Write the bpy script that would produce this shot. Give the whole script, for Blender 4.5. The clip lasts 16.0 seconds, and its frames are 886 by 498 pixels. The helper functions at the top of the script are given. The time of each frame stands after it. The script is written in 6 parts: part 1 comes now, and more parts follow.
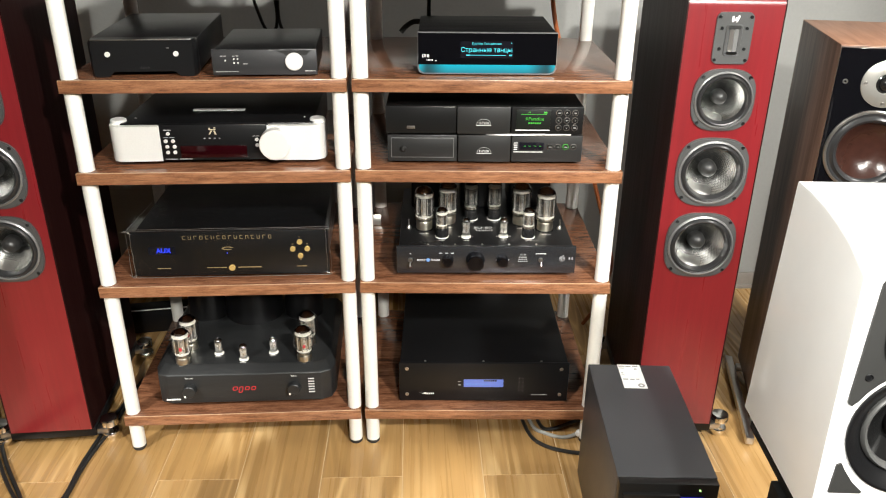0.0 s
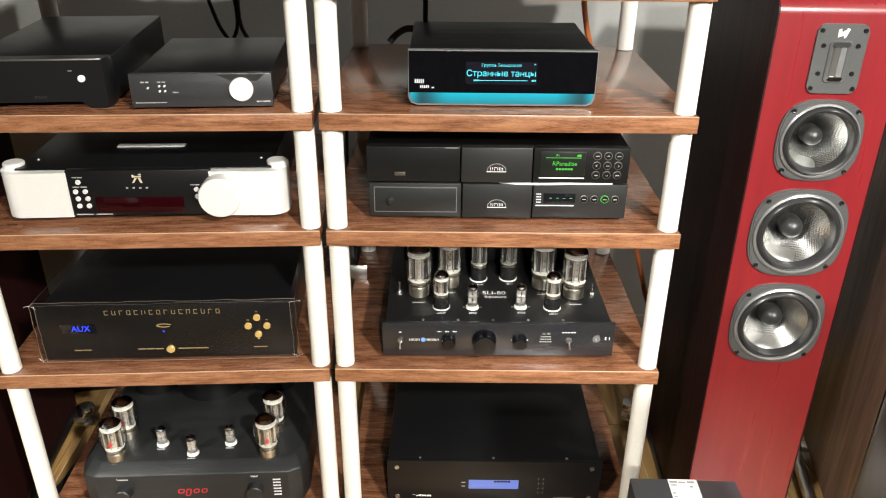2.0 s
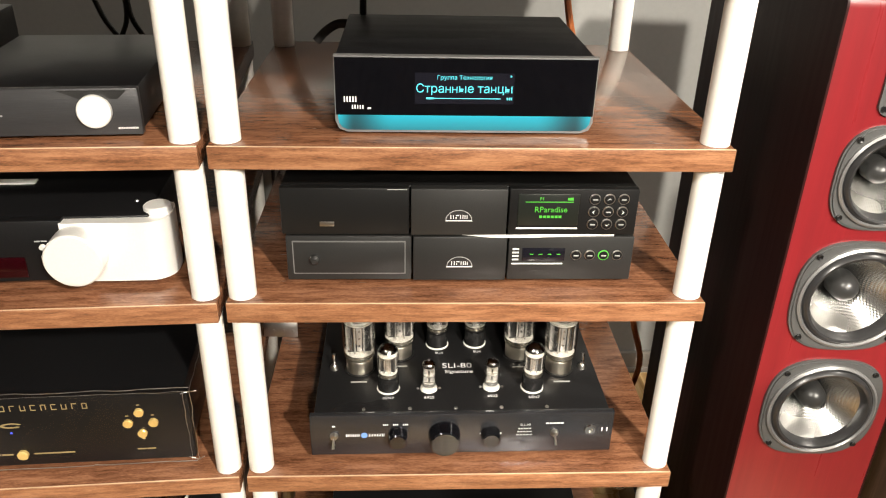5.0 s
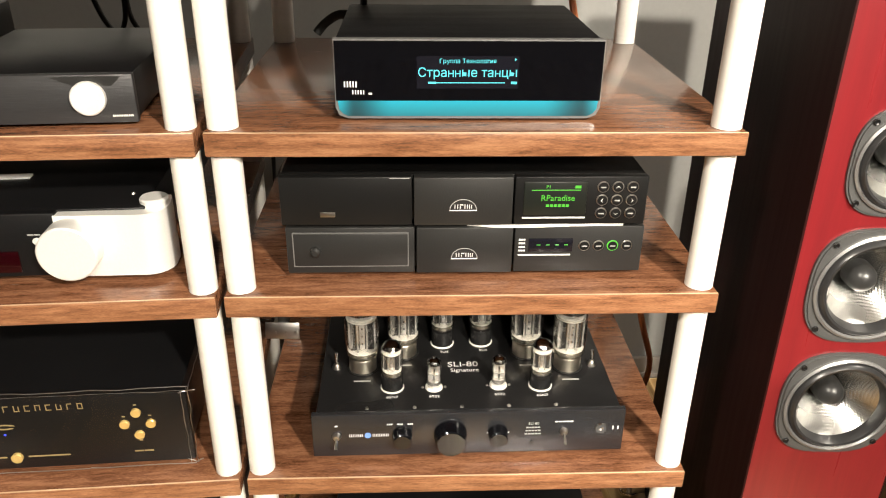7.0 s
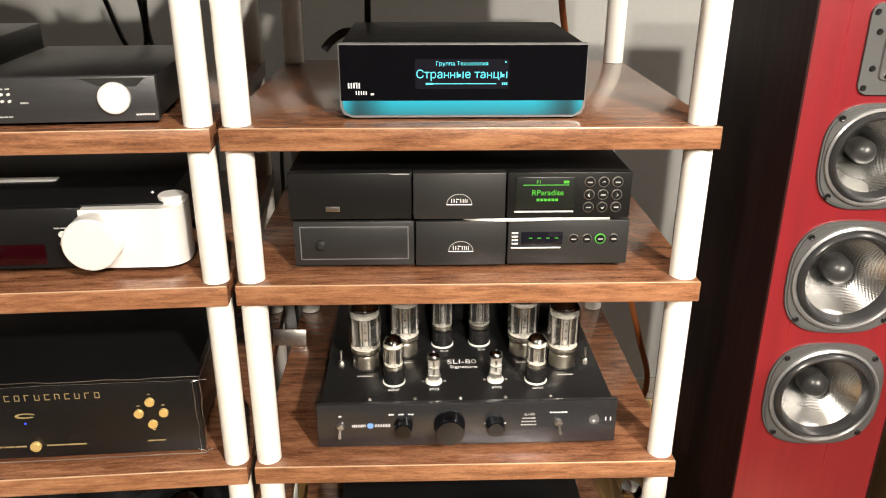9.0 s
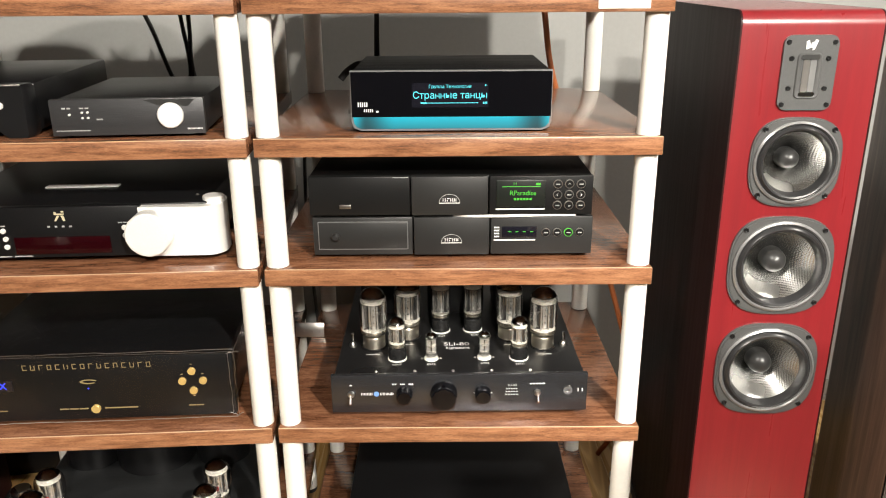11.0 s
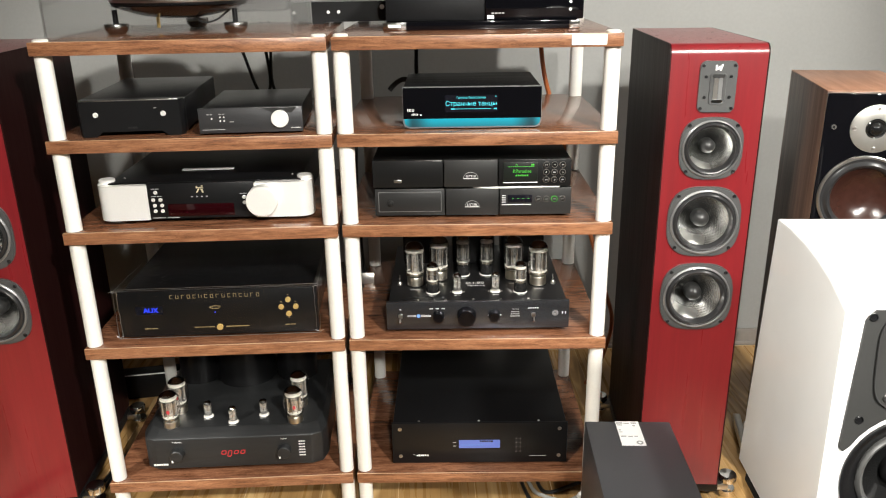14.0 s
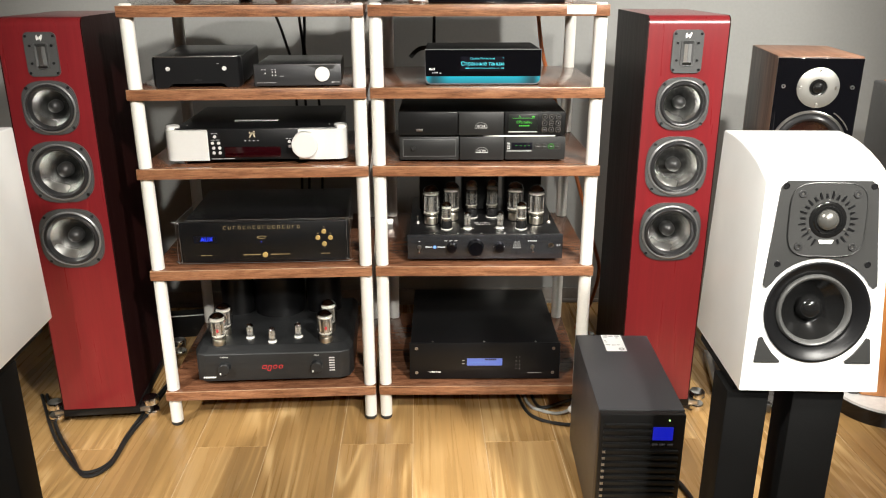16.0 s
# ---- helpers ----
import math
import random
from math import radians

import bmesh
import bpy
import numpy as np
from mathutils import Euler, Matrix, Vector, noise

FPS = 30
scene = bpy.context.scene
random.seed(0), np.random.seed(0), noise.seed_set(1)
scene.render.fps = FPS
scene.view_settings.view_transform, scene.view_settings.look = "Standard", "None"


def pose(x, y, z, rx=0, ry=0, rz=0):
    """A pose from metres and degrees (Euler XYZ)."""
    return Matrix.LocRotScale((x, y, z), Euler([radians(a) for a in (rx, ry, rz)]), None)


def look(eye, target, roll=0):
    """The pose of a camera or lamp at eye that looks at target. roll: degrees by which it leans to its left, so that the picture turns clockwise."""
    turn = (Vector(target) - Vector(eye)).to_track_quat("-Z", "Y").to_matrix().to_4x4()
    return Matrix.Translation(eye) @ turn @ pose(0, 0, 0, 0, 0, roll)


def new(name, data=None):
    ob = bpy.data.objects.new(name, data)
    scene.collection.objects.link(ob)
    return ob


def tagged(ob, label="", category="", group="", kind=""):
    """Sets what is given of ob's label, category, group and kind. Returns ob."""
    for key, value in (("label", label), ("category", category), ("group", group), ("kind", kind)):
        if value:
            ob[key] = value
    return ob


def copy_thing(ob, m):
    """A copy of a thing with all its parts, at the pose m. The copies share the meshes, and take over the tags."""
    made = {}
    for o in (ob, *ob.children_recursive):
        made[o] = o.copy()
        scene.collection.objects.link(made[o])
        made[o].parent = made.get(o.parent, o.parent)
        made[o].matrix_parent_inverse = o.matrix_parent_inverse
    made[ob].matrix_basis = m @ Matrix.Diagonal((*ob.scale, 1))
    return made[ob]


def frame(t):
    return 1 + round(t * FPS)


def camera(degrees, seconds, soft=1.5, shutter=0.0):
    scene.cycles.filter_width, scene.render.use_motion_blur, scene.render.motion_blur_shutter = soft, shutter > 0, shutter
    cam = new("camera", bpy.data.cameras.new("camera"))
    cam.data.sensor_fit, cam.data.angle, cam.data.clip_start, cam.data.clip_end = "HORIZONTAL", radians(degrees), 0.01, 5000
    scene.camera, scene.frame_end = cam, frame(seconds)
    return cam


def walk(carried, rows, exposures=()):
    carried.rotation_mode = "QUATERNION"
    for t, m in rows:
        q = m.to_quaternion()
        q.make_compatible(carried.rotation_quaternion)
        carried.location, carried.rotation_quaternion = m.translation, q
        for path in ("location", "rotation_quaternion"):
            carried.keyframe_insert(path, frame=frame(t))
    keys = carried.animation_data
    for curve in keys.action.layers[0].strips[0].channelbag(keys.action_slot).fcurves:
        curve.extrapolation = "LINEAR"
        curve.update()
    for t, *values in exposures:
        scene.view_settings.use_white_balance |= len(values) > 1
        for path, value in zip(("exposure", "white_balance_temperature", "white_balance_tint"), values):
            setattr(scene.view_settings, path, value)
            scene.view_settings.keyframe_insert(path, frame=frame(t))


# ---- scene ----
cam = camera(59.1, 16.0, soft=1.1)
PATH = [
    (0, (0.143, 0.345, 1.342), (0.209, 2.16, 0.503), 0.5),
    (0.5, (0.157, 0.482, 1.348), (0.211, 2.292, 0.499), 1.1),
    (1, (0.175, 0.594, 1.352), (0.2, 2.396, 0.485), 0.9),
    (1.5, (0.177, 0.694, 1.336), (0.2, 2.488, 0.452), 0.4),
    (2, (0.172, 0.81, 1.33), (0.219, 2.6, 0.439), 0.5),
    (2.5, (0.172, 0.892, 1.319), (0.247, 2.679, 0.424), 1.5),
    (3, (0.183, 0.974, 1.311), (0.281, 2.76, 0.417), 1.7),
    (3.5, (0.195, 1.047, 1.296), (0.313, 2.825, 0.387), 1.3),
    (4, (0.199, 1.105, 1.283), (0.344, 2.877, 0.367), 1.6),
    (6.5, (0.212, 1.193, 1.251), (0.339, 2.967, 0.335), 0.9),
    (7, (0.208, 1.182, 1.232), (0.336, 2.974, 0.354), 0.7),
    (7.5, (0.205, 1.169, 1.217), (0.339, 2.982, 0.384), 0.7),
    (8, (0.199, 1.149, 1.207), (0.334, 2.981, 0.417), 0.6),
    (8.5, (0.207, 1.125, 1.199), (0.333, 2.967, 0.428), 0.3),
    (9, (0.216, 1.093, 1.189), (0.326, 2.941, 0.432), 0.2),
    (9.5, (0.224, 1.045, 1.186), (0.32, 2.904, 0.454), 0.1),
    (12, (0.26, 0.71, 1.221), (0.291, 2.605, 0.582), -0.5),
    (12.5, (0.252, 0.616, 1.248), (0.278, 2.51, 0.608), -0.5),
    (13, (0.248, 0.555, 1.276), (0.252, 2.44, 0.608), -1.1),
    (13.5, (0.233, 0.487, 1.29), (0.245, 2.367, 0.607), -1.1),
    (14, (0.204, 0.355, 1.302), (0.232, 2.237, 0.626), -0.9),
    (14.5, (0.168, 0.206, 1.307), (0.222, 2.095, 0.653), -0.4),
    (15, (0.138, 0.088, 1.295), (0.199, 1.98, 0.649), 0.2),
    (15.5, (0.131, 0.046, 1.27), (0.193, 1.937, 0.62), 0.2),
    (16, (0.13, -0.011, 1.231), (0.187, 1.879, 0.58), -0.1),
]
EXPOSURES = [  # seconds, stops, kelvin, tint
    (0.0, 0.0, 6150, 8), (2.0, 0.08, 6200, 8), (3.0, 0.24, 6250, 8), (4.0, 0.22, 6450, 9), (6.5, 0.16, 6900, 11), (7.5, 0.2, 6900, 10), (9.0, 0.14, 6750, 12), (9.7, 0.2, 6650, 13),
    (12.0, 0.1, 6350, 8), (13.5, -0.03, 6200, 9), (14.5, -0.14, 6200, 9), (15.2, -0.13, 6250, 9), (16.0, -0.08, 6250, 9),
]
walk(cam, [(t, look(eye, target, roll)) for t, eye, target, roll in PATH], EXPOSURES)

# ---- light ----
world = bpy.data.worlds.new("room_world")
world.use_nodes = True
world.node_tree.nodes["Background"].inputs[0].default_value = (0.9, 0.95, 1.0, 1)
world.node_tree.nodes["Background"].inputs[1].default_value = 0.02
scene.world = world


def spotlight(eye, target, watts, size=0.09, cone=75, colour=(1.0, 0.94, 0.84)):
    """A spot lamp below the ceiling; its fitting is not modelled."""
    data = bpy.data.lights.new("spotlight_lamp", "SPOT")
    data.energy, data.color = watts, colour
    data.shadow_soft_size, data.spot_size, data.spot_blend = size, radians(cone), 0.6
    ob = new("spotlight_lamp", data)
    ob.matrix_world = look(eye, target)
    return ob


LAMPS = [
    ((1.45, -0.65, 2.62), (0.5, 2.1, 0.98), 760, 0.08, 48),
    # Unseen lamp, kept narrow as a fill on the right white speaker's side.
    ((-0.82, 0.2, 2.62), (0.75, 1.2, 0.7), 330, 0.09, 44),
    ((0.62, -1.7, 2.62), (0.36, 2.1, 1.0), 500, 0.07, 45),
    ((2.2, 1.55, 2.62), (1.35, 2.9, 1.05), 120, 0.09, 96),
    ((-2.2, -0.2, 2.62), (-0.7, 1.4, 0.0), 560, 0.09, 30),
    # Added fill with no known source, brightens the left white speaker.
    ((0.9, 0.9, 2.62), (-0.72, 1.2, 0.6), 190, 0.09, 34),
]
for row in LAMPS:
    spotlight(*row)

# ---- materials ----


def nodes_of(name):
    m = bpy.data.materials.new(name)
    m.use_nodes = True
    nt = m.node_tree
    return m, nt, nt.nodes["Principled BSDF"]


def mat(name, colour, rough=0.5, metal=0.0, vary=0.12, grain=60.0, bump=0.02, coat=0.0, stretch=(1, 1, 1), spec=0.5, rough_vary=0.08):
    """A plain surface with fine grain, soft blotches and slight relief."""
    m, nt, b = nodes_of(name)
    tc = nt.nodes.new("ShaderNodeTexCoord")
    mp = nt.nodes.new("ShaderNodeMapping")
    mp.inputs["Scale"].default_value = stretch
    nt.links.new(tc.outputs["Object"], mp.inputs["Vector"])
    fine, broad = nt.nodes.new("ShaderNodeTexNoise"), nt.nodes.new("ShaderNodeTexNoise")
    fine.inputs["Scale"].default_value, fine.inputs["Detail"].default_value = grain, 3
    broad.inputs["Scale"].default_value, broad.inputs["Detail"].default_value = 6.0, 2
    for n in (fine, broad):
        nt.links.new(mp.outputs[0], n.inputs["Vector"])
    add = nt.nodes.new("ShaderNodeMath")
    add.operation = "ADD"
    nt.links.new(fine.outputs[0], add.inputs[0])
    nt.links.new(broad.outputs[0], add.inputs[1])
    ramp = nt.nodes.new("ShaderNodeMapRange")
    ramp.inputs[1].default_value, ramp.inputs[2].default_value = 0.6, 1.4
    ramp.inputs[3].default_value, ramp.inputs[4].default_value = 1 - vary, 1 + vary
    nt.links.new(add.outputs[0], ramp.inputs[0])
    mul = nt.nodes.new("ShaderNodeMix")
    mul.data_type, mul.blend_type = "RGBA", "MULTIPLY"
    mul.inputs[0].default_value = 1.0
    mul.inputs[6].default_value = (*colour, 1)
    nt.links.new(ramp.outputs[0], mul.inputs[7])
    nt.links.new(mul.outputs[2], b.inputs["Base Color"])
    rr = nt.nodes.new("ShaderNodeMapRange")
    rr.inputs[3].default_value, rr.inputs[4].default_value = max(0.02, rough - rough_vary), min(1, rough + rough_vary)
    nt.links.new(broad.outputs[0], rr.inputs[0])
    nt.links.new(rr.outputs[0], b.inputs["Roughness"])
    b.inputs["Metallic"].default_value = metal
    b.inputs["Specular IOR Level"].default_value = spec
    b.inputs["Coat Weight"].default_value = coat
    b.inputs["Coat Roughness"].default_value = 0.08
    if bump:
        bp = nt.nodes.new("ShaderNodeBump")
        bp.inputs["Strength"].default_value, bp.inputs["Distance"].default_value = bump * 5, 0.001
        nt.links.new(fine.outputs[0], bp.inputs["Height"])
        nt.links.new(bp.outputs[0], b.inputs["Normal"])
    return m


def wood(name, dark, mid, light, stretch, rough=0.4, coat=0.0, bump=0.15, per_object=0.0, contrast=1.0, rings=9.0, warp=0.6, fleck=0.35):
    """Veneer or planks: long streaks, pores and, for pieces, a tone of their own."""
    m, nt, b = nodes_of(name)
    tc, mp = nt.nodes.new("ShaderNodeTexCoord"), nt.nodes.new("ShaderNodeMapping")
    info = nt.nodes.new("ShaderNodeObjectInfo")
    shift = nt.nodes.new("ShaderNodeVectorMath")
    shift.operation = "MULTIPLY_ADD"
    shift.inputs[1].default_value = (7.0, 5.0, 3.0)
    nt.links.new(info.outputs["Random"], shift.inputs[0])
    nt.links.new(tc.outputs["Object"], shift.inputs[2])
    mp.inputs["Scale"].default_value = stretch
    nt.links.new(shift.outputs[0], mp.inputs["Vector"])
    streak, pore, figure = (nt.nodes.new("ShaderNodeTexNoise") for _ in range(3))
    streak.inputs["Scale"].default_value, streak.inputs["Detail"].default_value, streak.inputs["Distortion"].default_value = rings, 5, warp
    pore.inputs["Scale"].default_value, pore.inputs["Detail"].default_value = rings * 7, 4
    figure.inputs["Scale"].default_value, figure.inputs["Detail"].default_value = rings * 0.35, 2
    for n in (streak, pore, figure):
        nt.links.new(mp.outputs[0], n.inputs["Vector"])
    mixv = nt.nodes.new("ShaderNodeMix")
    mixv.inputs[0].default_value = fleck
    nt.links.new(streak.outputs[0], mixv.inputs[2])
    nt.links.new(pore.outputs[0], mixv.inputs[3])
    mix2 = nt.nodes.new("ShaderNodeMix")
    mix2.inputs[0].default_value = 0.3
    nt.links.new(mixv.outputs[0], mix2.inputs[2])
    nt.links.new(figure.outputs[0], mix2.inputs[3])
    ramp = nt.nodes.new("ShaderNodeValToRGB")
    e = ramp.color_ramp.elements
    w = 0.17 / contrast
    e[0].position, e[0].color = 0.5 - w, (*dark, 1)
    e[1].position, e[1].color = 0.5 + w, (*light, 1)
    k = ramp.color_ramp.elements.new(0.5)
    k.color = (*mid, 1)
    nt.links.new(mix2.outputs[0], ramp.inputs[0])
    tone = nt.nodes.new("ShaderNodeMapRange")
    tone.inputs[3].default_value, tone.inputs[4].default_value = 1 - per_object, 1 + per_object
    nt.links.new(info.outputs["Random"], tone.inputs[0])
    mul = nt.nodes.new("ShaderNodeMix")
    mul.data_type, mul.blend_type = "RGBA", "MULTIPLY"
    mul.inputs[0].default_value = 1.0
    nt.links.new(ramp.outputs[0], mul.inputs[6])
    nt.links.new(tone.outputs[0], mul.inputs[7])
    nt.links.new(mul.outputs[2], b.inputs["Base Color"])
    rr = nt.nodes.new("ShaderNodeMapRange")
    rr.inputs[3].default_value, rr.inputs[4].default_value = rough + 0.08, rough - 0.08
    nt.links.new(streak.outputs[0], rr.inputs[0])
    nt.links.new(rr.outputs[0], b.inputs["Roughness"])
    b.inputs["Coat Weight"].default_value, b.inputs["Coat Roughness"].default_value = coat, 0.12
    bp = nt.nodes.new("ShaderNodeBump")
    bp.inputs["Strength"].default_value, bp.inputs["Distance"].default_value = bump, 0.0006
    nt.links.new(pore.outputs[0], bp.inputs["Height"])
    nt.links.new(bp.outputs[0], b.inputs["Normal"])
    return m


def oak_planks():
    """Oak-look boards: cathedral figure along each board, broad tone changes, fine pores."""
    m, nt, b = nodes_of("oak_planks")
    tc, info, shift = nt.nodes.new("ShaderNodeTexCoord"), nt.nodes.new("ShaderNodeObjectInfo"), nt.nodes.new("ShaderNodeVectorMath")
    shift.operation = "MULTIPLY_ADD"
    shift.inputs[1].default_value = (9.0, 31.0, 4.0)
    nt.links.new(info.outputs["Random"], shift.inputs[0])
    nt.links.new(tc.outputs["Object"], shift.inputs[2])

    def scaled(x, y, z):
        mp = nt.nodes.new("ShaderNodeMapping")
        mp.inputs["Scale"].default_value = (x, y, z)
        nt.links.new(shift.outputs[0], mp.inputs["Vector"])
        return mp.outputs[0]

    def noise(vec, scale, detail, warp=0.0):
        n = nt.nodes.new("ShaderNodeTexNoise")
        n.inputs["Scale"].default_value, n.inputs["Detail"].default_value, n.inputs["Distortion"].default_value = scale, detail, warp
        nt.links.new(vec, n.inputs["Vector"])
        return n.outputs[0]

    def math_node(op, a, c, d=0.0):
        n = nt.nodes.new("ShaderNodeMath")
        n.operation = op
        for k, v in enumerate((a, c, d)):
            if isinstance(v, (int, float)):
                n.inputs[k].default_value = v
            else:
                nt.links.new(v, n.inputs[k])
        return n.outputs[0]

    hill = noise(scaled(5.0, 0.55, 1), 1.0, 1.5, 0.6)  # height field whose contour lines are the figure
    rings = math_node("SINE", math_node("MULTIPLY", hill, 95.0), 0.0)
    thin = math_node("POWER", math_node("MULTIPLY_ADD", rings, 0.5, 0.5), 2.2)
    where = nt.nodes.new("ShaderNodeMapRange")
    where.inputs[1].default_value, where.inputs[2].default_value = 0.42, 0.62
    nt.links.new(noise(scaled(4.0, 0.9, 1), 1.3, 1), where.inputs[0])
    figure = math_node("MULTIPLY", thin, where.outputs[0])
    streak = noise(scaled(26, 0.8, 1), 2.0, 4, 0.5)
    pore = noise(scaled(160, 4.0, 1), 2.0, 3)
    broad = noise(scaled(3.0, 1.0, 1), 1.2, 2)
    v = math_node("MULTIPLY_ADD", streak, 0.42, math_node("MULTIPLY", broad, 0.58))
    v = math_node("MULTIPLY_ADD", figure, 0.24, math_node("SUBTRACT", v, 0.03))
    v = math_node("MULTIPLY_ADD", pore, 0.12, math_node("SUBTRACT", v, 0.06))
    ramp = nt.nodes.new("ShaderNodeValToRGB")
    e = ramp.color_ramp.elements
    e[0].position, e[0].color = 0.3, (0.24, 0.138, 0.05, 1)
    e[1].position, e[1].color = 0.76, (0.64, 0.43, 0.195, 1)
    e.new(0.5).color = (0.39, 0.23, 0.085, 1)
    nt.links.new(v, ramp.inputs[0])
    tone, mul = nt.nodes.new("ShaderNodeMapRange"), nt.nodes.new("ShaderNodeMix")
    tone.inputs[3].default_value, tone.inputs[4].default_value = 0.93, 1.07
    nt.links.new(info.outputs["Random"], tone.inputs[0])
    mul.data_type, mul.blend_type = "RGBA", "MULTIPLY"
    mul.inputs[0].default_value = 1.0
    nt.links.new(ramp.outputs[0], mul.inputs[6])
    nt.links.new(tone.outputs[0], mul.inputs[7])
    nt.links.new(mul.outputs[2], b.inputs["Base Color"])
    rr, bp = nt.nodes.new("ShaderNodeMapRange"), nt.nodes.new("ShaderNodeBump")
    rr.inputs[3].default_value, rr.inputs[4].default_value = 0.2, 0.36
    nt.links.new(streak, rr.inputs[0])
    nt.links.new(rr.outputs[0], b.inputs["Roughness"])
    bp.inputs["Strength"].default_value, bp.inputs["Distance"].default_value = 0.12, 0.0005
    nt.links.new(pore, bp.inputs["Height"])
    nt.links.new(bp.outputs[0], b.inputs["Normal"])
    return m


def glow(name, colour, strength):
    m, nt, b = nodes_of(name)
    b.inputs["Base Color"].default_value = (0.01, 0.01, 0.01, 1)
    b.inputs["Emission Color"].default_value = (*colour, 1)
    b.inputs["Emission Strength"].default_value = strength
    b.inputs["Roughness"].default_value = 0.3
    return m


def uneven_glow(m, half):
    """A lamp strip behind a diffuser: dimmer between its middle and its ends."""
    nt = m.node_tree
    b = nt.nodes["Principled BSDF"]
    tc, sep, mag = nt.nodes.new("ShaderNodeTexCoord"), nt.nodes.new("ShaderNodeSeparateXYZ"), nt.nodes.new("ShaderNodeMath")
    mag.operation = "ABSOLUTE"
    nt.links.new(tc.outputs["Object"], sep.inputs[0])
    nt.links.new(sep.outputs[0], mag.inputs[0])
    div, ramp = nt.nodes.new("ShaderNodeMath"), nt.nodes.new("ShaderNodeValToRGB")
    div.operation, div.inputs[1].default_value = "DIVIDE", half
    nt.links.new(mag.outputs[0], div.inputs[0])
    nt.links.new(div.outputs[0], ramp.inputs[0])
    ramp.color_ramp.interpolation = "EASE"
    e = ramp.color_ramp.elements
    e[0].position, e[0].color = 0.55, (1, 1, 1, 1)
    e[1].position, e[1].color = 1.0, (1, 1, 1, 1)
    k = e.new(0.86)
    k.color = (0.22, 0.22, 0.22, 1)
    up, mul = nt.nodes.new("ShaderNodeMapRange"), nt.nodes.new("ShaderNodeMath")
    up.inputs[1].default_value, up.inputs[2].default_value = 0.004, 0.024
    up.inputs[3].default_value, up.inputs[4].default_value = 0.55, 1.35
    nt.links.new(sep.outputs[2], up.inputs[0])
    mul.operation = "MULTIPLY"
    nt.links.new(ramp.outputs[0], mul.inputs[0])
    nt.links.new(up.outputs[0], mul.inputs[1])
    nt.links.new(mul.outputs[0], b.inputs["Emission Strength"])


def glass(name, colour=(1, 1, 1), rough=0.0, ior=1.45):
    m, nt, b = nodes_of(name)
    b.inputs["Base Color"].default_value = (*colour, 1)
    b.inputs["Transmission Weight"].default_value = 1.0
    b.inputs["Roughness"].default_value, b.inputs["IOR"].default_value = rough, ior
    return m


def clear_film(name, wrinkle, gloss=0.04, rim=0.5, rough=0.03):
    """Thin clear sheet: mostly see-through, with sharp reflections."""
    m, nt, b = nodes_of(name)
    out = nt.nodes["Material Output"]
    see, shine, mix = nt.nodes.new("ShaderNodeBsdfTransparent"), nt.nodes.new("ShaderNodeBsdfGlossy"), nt.nodes.new("ShaderNodeMixShader")
    shine.inputs["Roughness"].default_value = rough
    lw, edge, add = nt.nodes.new("ShaderNodeLayerWeight"), nt.nodes.new("ShaderNodeMath"), nt.nodes.new("ShaderNodeMath")
    lw.inputs["Blend"].default_value = 0.5
    edge.operation, edge.inputs[1].default_value = "POWER", 4.0
    nt.links.new(lw.outputs["Facing"], edge.inputs[0])
    add.operation, add.inputs[1].default_value, add.inputs[2].default_value = "MULTIPLY_ADD", rim, gloss
    nt.links.new(edge.outputs[0], add.inputs[0])
    nt.links.new(add.outputs[0], mix.inputs[0])
    nt.links.new(see.outputs[0], mix.inputs[1])
    nt.links.new(shine.outputs[0], mix.inputs[2])
    nt.links.new(mix.outputs[0], out.inputs[0])
    see.inputs[0].default_value = (0.97, 0.97, 0.97, 1)
    if wrinkle:
        tc, no, bp = nt.nodes.new("ShaderNodeTexCoord"), nt.nodes.new("ShaderNodeTexNoise"), nt.nodes.new("ShaderNodeBump")
        no.inputs["Scale"].default_value, no.inputs["Detail"].default_value, no.inputs["Distortion"].default_value = 18, 3, 1.5
        bp.inputs["Strength"].default_value, bp.inputs["Distance"].default_value = wrinkle, 0.004
        nt.links.new(tc.outputs["Object"], no.inputs["Vector"])
        nt.links.new(no.outputs[0], bp.inputs["Height"])
        nt.links.new(bp.outputs[0], shine.inputs["Normal"])
    return m


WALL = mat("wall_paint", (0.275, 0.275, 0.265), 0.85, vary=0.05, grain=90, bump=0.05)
CEILING = mat("ceiling_paint", (0.72, 0.72, 0.7), 0.9, vary=0.04)
SKIRT = mat("skirting_grey", (0.22, 0.2, 0.18), 0.45, vary=0.12)
GROUT = mat("floor_joint", (0.6, 0.46, 0.28), 0.8)
OAK = oak_planks()
SHELF_WOOD = wood("walnut_laminate", (0.062, 0.023, 0.0105), (0.163, 0.069, 0.035), (0.26, 0.122, 0.064), (2.2, 15, 15), rough=0.24, coat=0.35, per_object=0.05, contrast=1.3, rings=12, fleck=0.48)
# Pale colour stands in for light caught by the worn shelf arris.
EDGE_SHINE = mat("pale_worn_edge", (0.52, 0.36, 0.23), 0.25, vary=0.3, grain=30, coat=0.3)
EDGE_WOOD = wood("walnut_edge_band", (0.09, 0.034, 0.0145), (0.235, 0.102, 0.049), (0.36, 0.18, 0.092), (3.6, 36, 36), rough=0.34, per_object=0.06, contrast=1.35, rings=8, fleck=0.45)
RED_WOOD = wood("red_veneer_lacquer", (0.132, 0.0085, 0.0115), (0.175, 0.0122, 0.0155), (0.22, 0.017, 0.0205), (16, 16, 0.7), rough=0.3, coat=0.35, bump=0.02, contrast=0.6, rings=5)
